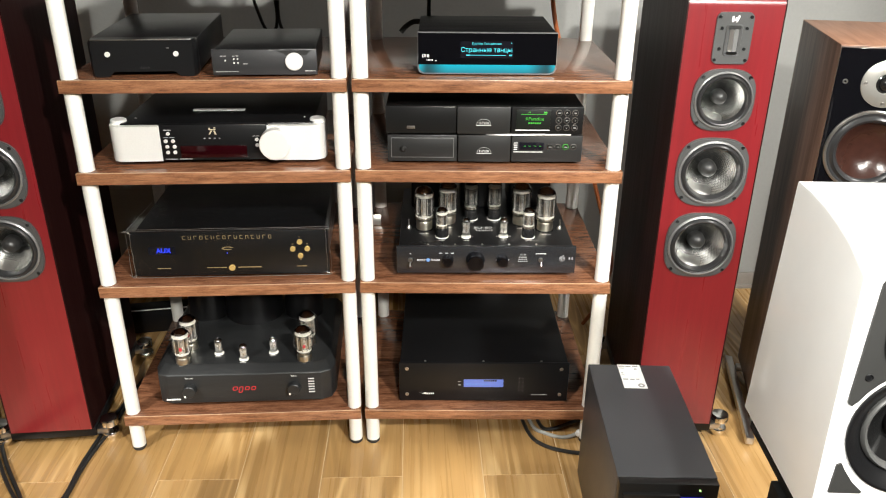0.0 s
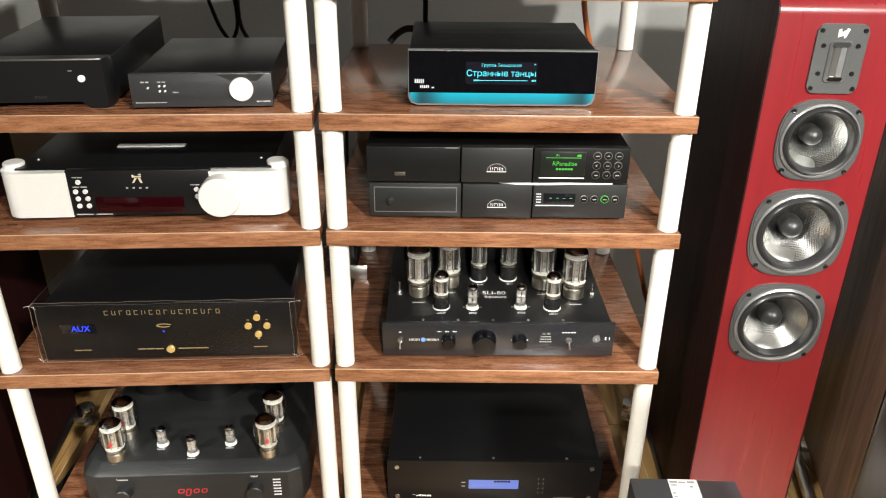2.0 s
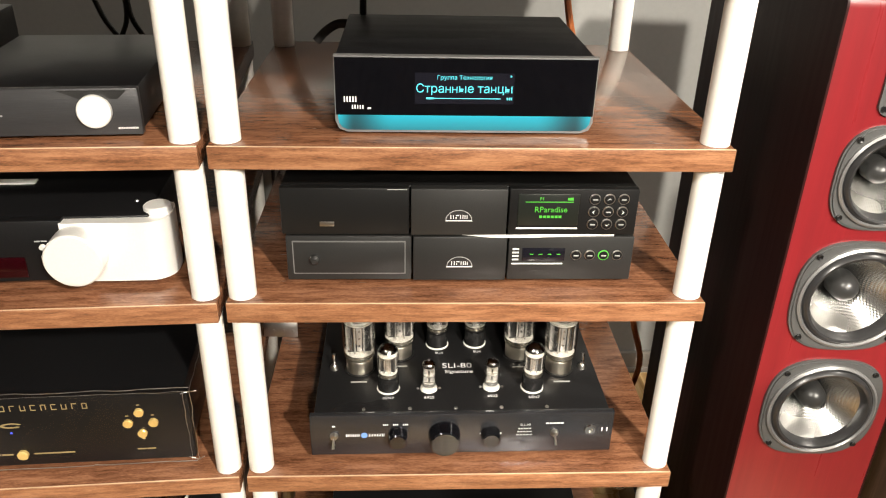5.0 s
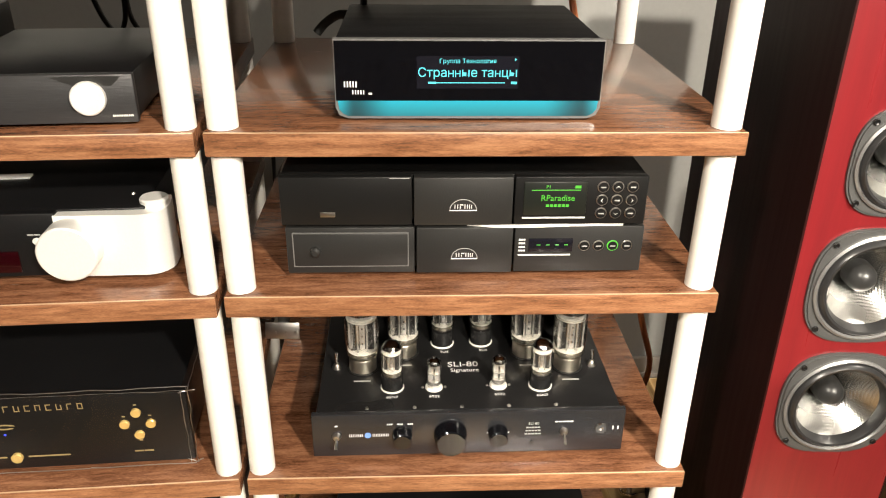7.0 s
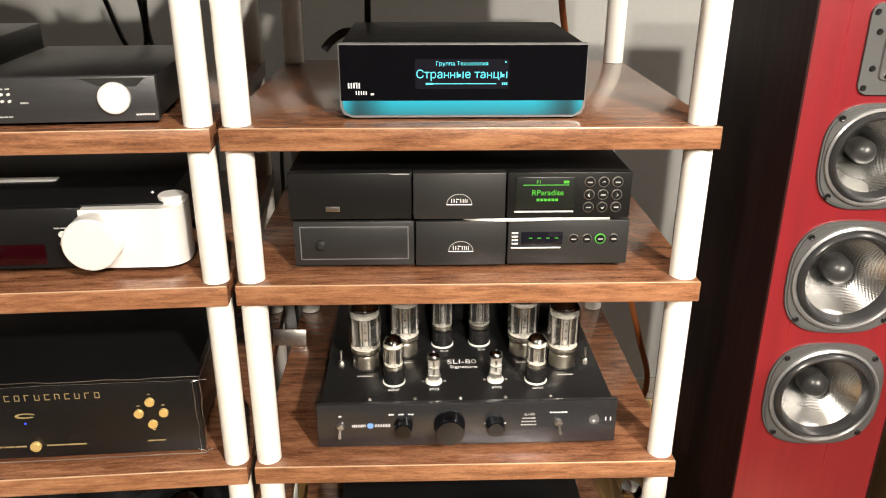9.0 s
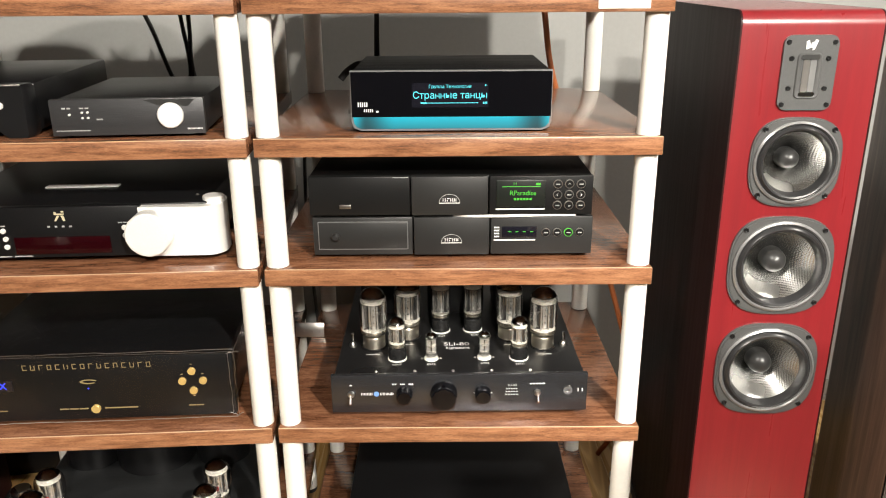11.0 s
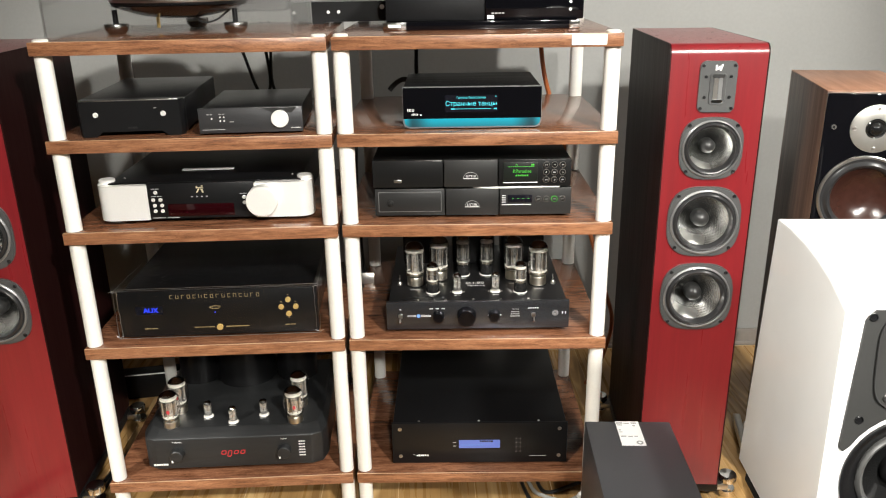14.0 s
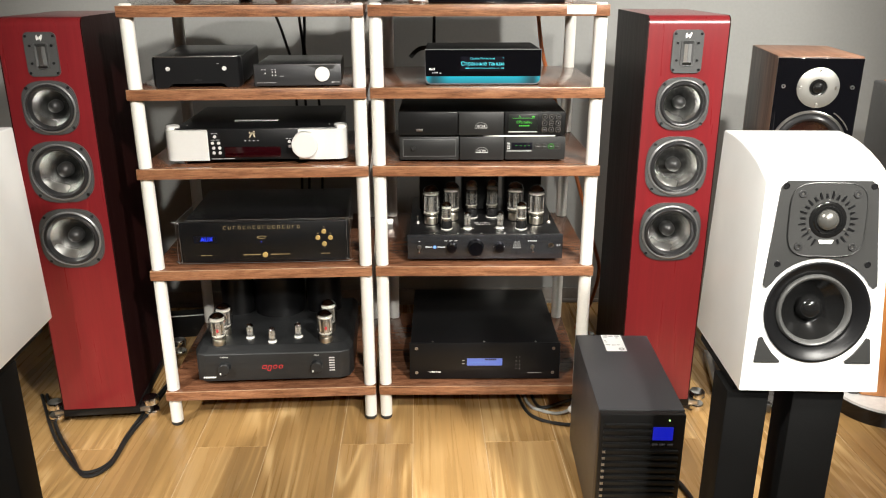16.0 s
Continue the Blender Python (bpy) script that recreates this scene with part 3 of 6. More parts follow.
def cone_driver(parent, z, size, name="woofer"):
    """A woven-cone driver in a rounded square frame on a front at y = 0."""
    R = size / 2
    at = Matrix.Translation((0, 0, z))
    pts = squircle(size, size * 1.01, 2.9, 64)
    bm = ring_slab(B(), pts, 0.86 * R, -0.004, 0.0)
    ring_slab(bm, [(0.965 * x, 0.965 * zz) for x, zz in pts], 0.88 * R, -0.0058, -0.0035)
    frame_ob = part(name, bm, DRIVER_FRAME, parent, "grey driver frame with woven cone", at=at)
    F = pose(0, -0.005, 0, 90)
    part("trim_ring", turn(B(), [(0.93 * R, 0.0), (0.93 * R, 0.004), (0.89 * R, 0.006), (0.86 * R, 0.003), (0.86 * R, 0.0)], F, 56), RIM_GREY, frame_ob, "satin trim ring")
    sur = [(0.87 * R, 0.001), (0.86 * R, 0.0035), (0.845 * R, 0.003), (0.83 * R, 0.006), (0.79 * R, 0.0088), (0.75 * R, 0.0078), (0.715 * R, 0.003), (0.695 * R, -0.003), (0.685 * R, -0.006)]
    part("surround", turn(B(), sur, F, 56), SURROUND, frame_ob)
    part("cone", turn(B(), [(0.69 * R, -0.005), (0.55 * R, -0.0195), (0.4 * R, -0.034), (0.26 * R, -0.046), (0.2 * R, -0.05), (0, -0.05)], F, 56), WEAVE, frame_ob, "silver woven cone")
    cap = [(0.24 * R, -0.048), (0.235 * R, -0.032)] + [(0.235 * R * math.cos(a), -0.031 + 0.23 * R * math.sin(a)) for a in (0.0, 0.3, 0.6, 0.9, 1.2, 1.4)] + [(0, -0.031 + 0.23 * R)]
    part("dust_cap", turn(B(), cap, F, 32), CAP, frame_ob, "grey domed dust cap")
    for sx in (-1, 1):
        for sz in (-1, 1):
            c = (sx * 0.745 * R, -0.0058, sz * 0.745 * R)
            part("screw", turn(B(), [(0, 0.001), (0.0018, 0.0015), (0.0034, 0.0022), (0.0042, 0.0014), (0.0042, 0), (0, 0)], Matrix.Translation(c) @ FRONT, 14), BLACK, frame_ob, at=Matrix.Identity(4))
    return frame_ob


DRIVERS = ((0.9245, 0.136), (0.7575, 0.162), (0.575, 0.164))  # height and size


def tower_speaker():
    s = thing("tower_speaker", pose(0, 0, 0), "tall red-lacquered wood floor speaker with three grey woven drivers", "speaker", "red tower speakers")
    w, d, z0, z1 = 0.206, 0.45, 0.055, 1.146
    bm = B()
    r, n = 0.022, 6
    side = [(0.0, z0), (d, z0), (d, z1)] + [(r - r * math.sin(math.pi / 2 * k / n), z1 - r + r * math.cos(math.pi / 2 * k / n)) for k in range(n + 1)]
    a = [bm.verts.new((-w / 2 + 0.003, y, z)) for y, z in side]
    b = [bm.verts.new((w / 2 - 0.003, y, z)) for y, z in side]
    bm.faces.new(a[::-1])
    bm.faces.new(b)
    for k in range(len(side)):
        j = (k + 1) % len(side)
        bm.faces.new((a[k], a[j], b[j], b[k]))
    body = part("cabinet", bm, RED_WOOD, s)
    bore(body, [(0, z, size * 0.43, 0.09) for z, size in DRIVERS])
    # Thin side sheets whose near-black red carries the shade.
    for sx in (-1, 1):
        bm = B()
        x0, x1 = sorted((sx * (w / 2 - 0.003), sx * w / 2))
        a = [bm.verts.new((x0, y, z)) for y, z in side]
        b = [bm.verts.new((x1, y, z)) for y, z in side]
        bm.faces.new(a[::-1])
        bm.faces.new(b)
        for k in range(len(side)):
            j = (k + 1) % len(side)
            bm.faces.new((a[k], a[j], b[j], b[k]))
        part("side_panel", bm, SHADED_RED, s, "red veneered side panel with shade in its colour")
    for z, size in DRIVERS:
        cone_driver(s, z, size)
    # ribbon tweeter: a barrel-sided plate with a horn slot
    tz, tw_w, tw_h = 1.0575, 0.08, 0.109
    edge = []
    for k in range(4):
        sx, sz = ((1, 1), (-1, 1), (-1, -1), (1, -1))[k]
        for i in range(6):
            a = math.pi / 2 * (k + i / 5)
            edge.append((sx * (tw_w / 2 - 0.012) + 0.012 * math.cos(a), sz * (tw_h / 2 - 0.012) + 0.012 * math.sin(a)))
    edge = [(px * (1 - 0.04 * (abs(pz) / tw_h * 2) ** 2), pz * (1 - 0.02 * (abs(px) / tw_w * 2) ** 2)) for px, pz in edge]
    tw = part("tweeter", slab(B(), edge, -0.004, 0), DRIVER_FRAME, s, "grey ribbon tweeter plate", at=Matrix.Translation((0, 0, tz)))
    ox, oz, mid = 0.0165, 0.0315, -0.004
    bm = B()
    loops = [[bm.verts.new((px, py, pz)) for px, pz in round_rect(2 * ox - g, 2 * oz - g, r, 5, 0, mid)] for g, r, py in ((-0.003, 0.007, -0.004), (0.0, 0.006, -0.0062), (0.003, 0.005, -0.0062), (0.011, 0.003, -0.0044))]
    for va, vb in zip(loops, loops[1:]):
        for k in range(len(va)):
            n = (k + 1) % len(va)
            bm.faces.new((va[k], va[n], vb[n], vb[k]))
    part("horn_rim", bm, DRIVER_FRAME, tw)
    part("upper_lip", slab(B(), round_rect(0.026, 0.007, 0.003, 3, 0, mid + oz - 0.0045), -0.0068, -0.005), CAP, tw, "dark upper lip")
    # The reflection at the slot's lower end is modelled as a chrome slab.
    part("rim_glint", slab(B(), round_rect(0.023, 0.0065, 0.003, 3, 0, mid - oz + 0.0055), -0.0075, -0.005), CHROME, tw, "reflection on the lower rim, as a chrome piece")
    part("ribbon", slab(B(), round_rect(0.009, 0.046, 0.002, 3, -0.004, mid), -0.0054, -0.0042), STEEL, tw, "pale metal ribbon")
    part("ribbon_side", slab(B(), round_rect(0.009, 0.046, 0.002, 3, 0.0055, mid), -0.005, -0.0042), RIM_GREY, tw, "darker ribbon half")
    bm = B()
    for line in (((-0.0075, 0.0335), (-0.001, 0.0365), (-0.0045, 0.0465), (-0.008, 0.045)), ((-0.001, 0.0365), (0.0025, 0.0355), (0.003, 0.0445), (-0.001, 0.0425)), ((0.0015, 0.0325), (0.0045, 0.034), (0.0085, 0.0465), (0.0045, 0.0475))):
        slab(bm, line, -0.0046, -0.004)
    part("emblem", bm, WHITE_INK, tw)
    for x, z in ((-0.0325, 0.044), (0.0325, 0.044), (-0.0325, -0.0455), (0.0325, -0.0455), (-0.026, 0.021), (0.026, 0.021), (-0.026, -0.022), (0.026, -0.022)):
        part("screw", turn(B(), [(0, 0.001), (0.002, 0.002), (0.0034, 0.0018), (0.0038, 0), (0, 0)], Matrix.Translation((x, -0.004, z)) @ FRONT, 12), BLACK, tw)
    part("plinth", box(B(), -w / 2 - 0.004, w / 2 + 0.004, 0.006, d - 0.006, 0.028, 0.055, 0.003), BLACK, s, "black plinth")
    for x in (-0.136, 0.136):
        for y in (0.03, d - 0.03):
            leg = part("outrigger", box(B(), min(x, x * 0.7), max(x, x * 0.7), y - 0.018, y + 0.018, 0.028, 0.046, 0.004), STEEL, s)
            m = Matrix.Translation((x, y, 0))
            part("spike_cap", turn(B(), [(0, 0.047), (0.02, 0.047), (0.0225, 0.049), (0.0225, 0.064), (0.0205, 0.068), (0.01, 0.07), (0, 0.07)], m, 28), CHROME, leg, "chrome adjuster cap")
            part("spike_foot", turn(B(), [(0, 0), (0.012, 0), (0.013, 0.003), (0.019, 0.012), (0.0215, 0.018), (0.0215, 0.026), (0.02, 0.028), (0, 0.028)], m, 28), CHROME, leg, "chrome spike foot")
    return s


quad = tower_speaker()
quad.matrix_world = pose(0.815, 2.018, 0, 0, 0, -4.0)
copy_thing(quad, pose(-0.807, 2.018, 0, 0, 0, 4.0))


def walnut_speaker():
    s = thing("walnut_speaker", pose(0, 0, 0), "walnut floor speaker with black baffle and brown cone on metal feet", "speaker")
    w, d, z0, z1 = 0.205, 0.36, 0.045, 1.045
    holes = [(-0.004, z, 0.075, 0.08) for z in (0.82, 0.6)]
    bore(part("cabinet", box(B(), -w / 2, w / 2, 0.004, d, z0, z1, 0.0015), WALNUT, s), holes)
    bore(part("baffle", box(B(), -w / 2 + 0.001, w / 2 - 0.001, -0.004, 0.003, z0 + 0.001, z1 - 0.002, 0.001), GLOSS, s, "black gloss front baffle"), holes)
    part("top_panel", box(B(), -w / 2 - 0.0004, w / 2 + 0.0004, 0.003, d + 0.0004, z1, z1 + 0.0025, 0.001), WALNUT_TOP, s, "streaked walnut top")
    tw = part("tweeter", turn(B(), [(0, 0), (0.051, 0), (0.051, 0.003), (0.049, 0.0045), (0.022, 0.0045), (0.021, 0.002), (0, 0.002)], pose(0.001, -0.004, 0.97, 90), 48), PALE_METAL, s, "pale metal tweeter plate")
    part("dome", turn(B(), [(0.021, 0.002), (0.018, 0.004), (0.0145, 0.003)] + [(0.0145 * math.cos(a), 0.003 + 0.012 * math.sin(a)) for a in (0.4, 0.8, 1.2)] + [(0, 0.015)], pose(0.001, -0.004, 0.97, 90), 32), BLACK_CONE, tw, "dark glossy dome")
    for a in (0, 90, 180, 270):
        c = pose(0.001 + 0.043 * math.cos(radians(a)), -0.0085, 0.97 + 0.043 * math.sin(radians(a)), 90)
        part("screw", turn(B(), [(0, 0.001), (0.003, 0.0015), (0.0045, 0), (0, 0)], c, 12), STEEL, tw)
    for z in (0.82, 0.6):
        F = pose(-0.004, -0.004, z, 90)
        wf = part("woofer", turn(B(), [(0.092, 0), (0.092, 0.004), (0.09, 0.006), (0.086, 0.006), (0.084, 0)], F, 64), STEEL, s, "silver-rimmed woofer")
        part("surround", turn(B(), [(0.087, 0.0055), (0.08, 0.004), (0.077, 0.0062), (0.073, 0.011), (0.069, 0.0095), (0.065, 0.003), (0.064, 0.001)], F, 64), SURROUND, wf)
        part("cone", turn(B(), [(0.065, 0.001), (0.05, -0.012), (0.035, -0.02), (0.02, -0.024), (0, -0.022)], F, 64), BROWN_CONE, wf, "reddish-brown fibre cone")
    arc = [(0.1 * math.cos(radians(a)), 0.1 * math.sin(radians(a))) for a in range(26, 60, 3)]
    arc += [(0.103 * math.cos(radians(a)), 0.103 * math.sin(radians(a))) for a in range(59, 25, -3)]
    part("trim_arc", slab(B(), [(x - 0.004, z + 0.82) for x, z in arc], -0.0052, -0.004), STEEL, s, "thin silver trim arc")
    for x in (-0.082, 0.082):
        part("grille_peg", turn(B(), [(0.002, 0.001), (0.003, 0.004), (0.005, 0.004), (0.0055, 0), (0.002, 0)], pose(x, -0.004, 0.972, 90), 16), STEEL, s)
    for x in (-0.125, 0.125):
        part("base_rail", box(B(), x - 0.011, x + 0.011, -0.03, d + 0.02, 0.012, 0.034, 0.003), STEEL, s, "brushed metal base rail")
        for y in (0.0, d - 0.03):
            part("spike", turn(B(), [(0, 0), (0.004, 0.002), (0.008, 0.012), (0, 0.012)], Matrix.Translation((x, y, 0)), 12), STEEL, s)
    for y in (0.05, d - 0.05):
        part("cross_bar", box(B(), -0.114, 0.114, y - 0.012, y + 0.012, 0.03, 0.045, 0.002), STEEL, s)
    return s


walnut_speaker().matrix_world = pose(1.1455, 1.978, 0, 0, 0, -12.5)


def monitor_speaker():
    """White speaker like a blunt pyramid: leaning front, tapering sides, front top corners cut off in a curve."""
    s = thing("white_speaker", pose(0, 0, 0), "white lacquered bookshelf speaker with black driver plates on a stand", "speaker", "white speakers")
    w, d, h = 0.2205, 0.252, 0.378
    inset, back_off = 0.018, 0.046  # at the top, of the sides and of the front
    tilt = pose(0, 0, 0, -math.degrees(math.atan2(back_off, h)))
    side = lambda z, y=0.0: w / 2 - (inset - 0.008 * y / d) * z / h
    front_y = lambda z: back_off * z / h
    curve = [(0.205, 0.0, 0.0), (0.165, 0.004, 0.008), (0.125, 0.0115, 0.017), (0.09, 0.021, 0.026), (front_y(h), 0.041, 0.04)]  # y, drop down the side, way in along the top
    bm = B()
    V = lambda x, y, z: bm.verts.new((x, y, z))
    halves = []
    for sx in (-1, 1):
        low = []
        for k, (y, drop, _) in enumerate(curve):
            z = h - drop
            low.append(V(sx * side(z, y), front_y(z) if k == len(curve) - 1 else y, z))
        high = [low[0]] + [V(sx * (side(h, y) - way), y, h) for y, _, way in curve[1:]]
        halves.append((V(sx * side(0), 0, 0), V(sx * side(0), d, 0), V(sx * side(h, d), d, h), low, high))
    (fl, bl, tl, lowl, highl), (fr, br, tr, lowr, highr) = halves
    bm.faces.new((fl, bl, br, fr))
    bm.faces.new((bl, tl, tr, br))
    bm.faces.new([fl, fr, lowr[-1], highr[-1], highl[-1], lowl[-1]])
    bm.faces.new([fl, lowl[-1]] + lowl[-2::-1] + [tl, bl])
    bm.faces.new(([fr, lowr[-1]] + lowr[-2::-1] + [tr, br])[::-1])
    bm.faces.new([tl] + highl + highr[::-1] + [tr])
    for low, high in ((lowl, highl), (lowr, highr)):
        bm.faces.new((low[0], low[1], high[1]))
        for k in range(1, len(low) - 1):
            bm.faces.new((low[k], low[k + 1], high[k + 1], high[k]))
    bmesh.ops.recalc_face_normals(bm, faces=bm.faces)
    hard = [e for e in bm.edges if len(e.link_faces) == 2 and e.calc_face_angle(0) > radians(20)]
    bmesh.ops.bevel(bm, geom=hard, offset=0.0025, segments=2, affect="EDGES", profile=0.5)
    wz, R, gap = 0.1335, 0.0825, 0.006
    bore(part("cabinet", bm, WHITE_LACQUER, s), [(0, wz, 0.0795, 0.09)], tilt)
    # plate round the dome, hollowed by the woofer
    pts = [(-0.073, h - 0.047), (-0.063, h - 0.036), (0.063, h - 0.036), (0.073, h - 0.047)]
    edge = R + gap
    arc = []
    for k in range(13):
        a = radians(31 + (149 - 31) * k / 12)
        arc.append((edge * math.cos(a), wz + edge * math.sin(a)))
    pts += [(0.088, wz + 0.044), (0.083, wz + 0.039)] + arc + [(-0.083, wz + 0.039), (-0.088, wz + 0.044)]
    tp = part("tweeter_plate", slab(B(), pts, -0.003, 0.001), PLATE_BLACK, s, "dark textured tweeter plate", at=tilt)
    tz = h - 0.096
    up = Matrix.Translation((0, 0, tz))
    part("tweeter_flange", slab(B(), squircle(0.116, 0.114, 4.2, 64), -0.0052, -0.003), PLATE_BLACK, tp, "raised rounded flange", at=up)
    rim = squircle(0.116, 0.114, 4.2, 64)
    part("flange_edge", hose(B(), [(px, -0.0052, pz) for px, pz in rim + rim[:1]], 0.0009), CAP, tp, at=up)
    F = pose(0, -0.0052, tz, 90)
    part("dome", turn(B(), [(0.0165, 0.001)] + [(0.0165 * math.cos(a), 0.001 + 0.011 * math.sin(a)) for a in (0.3, 0.6, 0.9, 1.2, 1.4)] + [(0, 0.012)], F, 40), DOME_GREY, tp, "dark silver dome")
    part("dome_ring", turn(B(), [(0.0285, 0.0), (0.0275, 0.0008), (0.0225, 0.0012), (0.021, 0.003), (0.0185, 0.003), (0.0165, 0.0008)], F, 40), BLACK_CONE, tp, "glossy black dome ring")
    for k in range(24):
        a = radians(-62 + 304 * k / 23)
        r0, r1 = 0.034, 0.0415 + 0.003 * (k % 2)
        bm = B()
        c, sn = math.cos(a), math.sin(a)
        p = Vector((-sn, c)) * 0.0019
        slab(bm, [(r0 * c + p.x, r0 * sn + p.y), (r0 * c - p.x, r0 * sn - p.y), (r1 * c - p.x * 0.6, r1 * sn - p.y * 0.6), (r1 * c + p.x * 0.6, r1 * sn + p.y * 0.6)], -0.0064, -0.0052)
        part("guide_fin", bm, BLACK, tp, at=up)
    part("maker_mark", slab(B(), [(-0.009, -0.037), (0.009, -0.037), (0.012, -0.031), (-0.012, -0.031)], -0.0062, -0.0052), SILVER, tp, at=up)
    for sx, dz in ((-0.041, 0.04), (0.041, 0.04), (-0.041, -0.042), (0.041, -0.042)):
        sc = part("screw", turn(B(), [(0.0026, 0.0008), (0.003, 0.0018), (0.0052, 0.002), (0.0062, 0.0008), (0.0062, 0), (0, 0), (0.0026, 0.0008)], pose(sx, -0.0052, tz + dz, 90), 16), CAP, tp)
        part("hex_socket", turn(B(), [(0, 0.0006), (0.0026, 0.0006), (0.0026, 0.0002), (0, 0.0002)], pose(sx, -0.0052, tz + dz, 90), 6), STEEL, sc)
    for a in (90, 210, 330):
        part("screw", turn(B(), [(0, 0.0014), (0.0016, 0.0012), (0.002, 0), (0, 0)], pose(0.0305 * math.cos(radians(a)), -0.0052, tz + 0.0305 * math.sin(radians(a)), 90), 10), STEEL, tp)
    for sx, dz in ((-0.066, 0.052), (0.066, 0.052), (-0.069, -0.07), (0.069, -0.07)):
        part("grille_socket", turn(B(), [(0, 0.0002), (0.0035, 0.0002), (0.0042, 0.0014), (0.005, 0.001), (0.005, 0), (0, 0)], pose(sx, -0.003, tz + dz, 90), 16), BLACK, tp)
    F = pose(0, -0.001, wz, 90)
    wf = part("woofer", turn(B(), [(R, 0), (R, 0.002), (R - 0.002, 0.003), (R - 0.0045, 0.0025), (0.066, -0.007), (0.059, -0.0125), (0.057, -0.018)], F, 64), BLACK, s, "black woofer with glossy cone", at=tilt)
    part("surround", turn(B(), [(0.0592, -0.0126), (0.0585, -0.008), (0.056, -0.0055), (0.0535, -0.0065), (0.051, -0.0105), (0.0495, -0.014)], F, 64), WOOFER_ROLL, wf, "grey rubber surround")
    part("cone", turn(B(), [(0.05, -0.0135), (0.042, -0.0205), (0.031, -0.0285), (0.0215, -0.034), (0.021, -0.028), (0.0175, -0.02), (0.0105, -0.015), (0, -0.013)], F, 64), BLACK_CONE, wf, "glossy black cone")
    for sx in (-1, 1):
        pts = [(sx * 0.0915, 0.05), (sx * 0.087, 0.09), (sx * 0.0815, 0.0925), (sx * 0.077, 0.084), (sx * 0.064, 0.0655), (sx * 0.051, 0.053), (sx * 0.052, 0.05)]
        part("corner_plate", slab(B(), pts if sx < 0 else pts[::-1], -0.003, 0.001), PLATE_BLACK, s, "small dark corner plate", at=tilt)
    return s


white = monitor_speaker()
WHITE_AT = ((0.7515, 1.087, -3.7), (-0.699, 1.17, 2.0))
STAND_TOP = 0.602
white.matrix_world = pose(WHITE_AT[0][0], WHITE_AT[0][1], STAND_TOP, 0, 0, WHITE_AT[0][2])
copy_thing(white, pose(WHITE_AT[1][0], WHITE_AT[1][1], STAND_TOP, 0, 0, WHITE_AT[1][2]))


def speaker_stand():
    s = thing("speaker_stand", pose(0, 0, 0), "black metal speaker stand with two square pillars", "stand", "speaker stands")
    part("top_plate", box(B(), -0.09, 0.09, 0.03, 0.22, STAND_TOP - 0.014, STAND_TOP - 0.001, 0.002), MATTE_BLACK, s)
    for x0, x1 in ((-0.1, -0.03), (0.008, 0.092)):
        part("pillar", box(B(), x0, x1, 0.025, 0.1, 0.02, STAND_TOP - 0.013, 0.004), MATTE_BLACK, s)
    part("clip", box(B(), -0.0302, -0.018, 0.04, 0.05, STAND_TOP - 0.062, STAND_TOP - 0.046, 0.001), STEEL, s, "small bare metal clip")
    part("base_plate", box(B(), -0.14, 0.14, -0.02, 0.26, 0.004, 0.021, 0.003), MATTE_BLACK, s)
    for x in (-0.12, 0.12):
        for y in (0.0, 0.24):
            part("foot", turn(B(), [(0, 0), (0.01, 0), (0.01, 0.005), (0, 0.005)], Matrix.Translation((x, y, 0)), 16), RUBBER, s)
    return s


stand = speaker_stand()
stand.matrix_world = pose(WHITE_AT[0][0] - 0.02, WHITE_AT[0][1], 0, 0, 0, WHITE_AT[0][2])
copy_thing(stand, pose(WHITE_AT[1][0] + 0.013, WHITE_AT[1][1], 0, 0, 0, WHITE_AT[1][2]))


def cherry_speaker():
    s = thing("cherry_speaker", pose(1.545, 2.0, 0, 0, 0, -14), "cherry-veneered floor speaker on a curved black base", "speaker")
    oval = squircle(0.37, 0.44, 2.6, 40)
    part("base", plate(B(), [(x, z + 0.12) for x, z in oval], 0.0, 0.045), GLOSS, s, "glossy black curved base")
    part("base_trim", plate(B(), [(x * 0.985, z * 0.985 + 0.12) for x, z in oval], 0.045, 0.053), PALE_STRIP, s, "pale satin base trim")
    part("cabinet", box(B(), -0.11, 0.12, -0.01, 0.3, 0.053, 0.95, 0.01, 4), CHERRY, s)
    part("front_strip", box(B(), -0.14, -0.1105, -0.005, 0.27, 0.053, 0.95, 0.006, 3), UPS_GREY, s, "dark grey cabinet edge")
    return s


cherry_speaker()

# ---- power supply on the floor ----


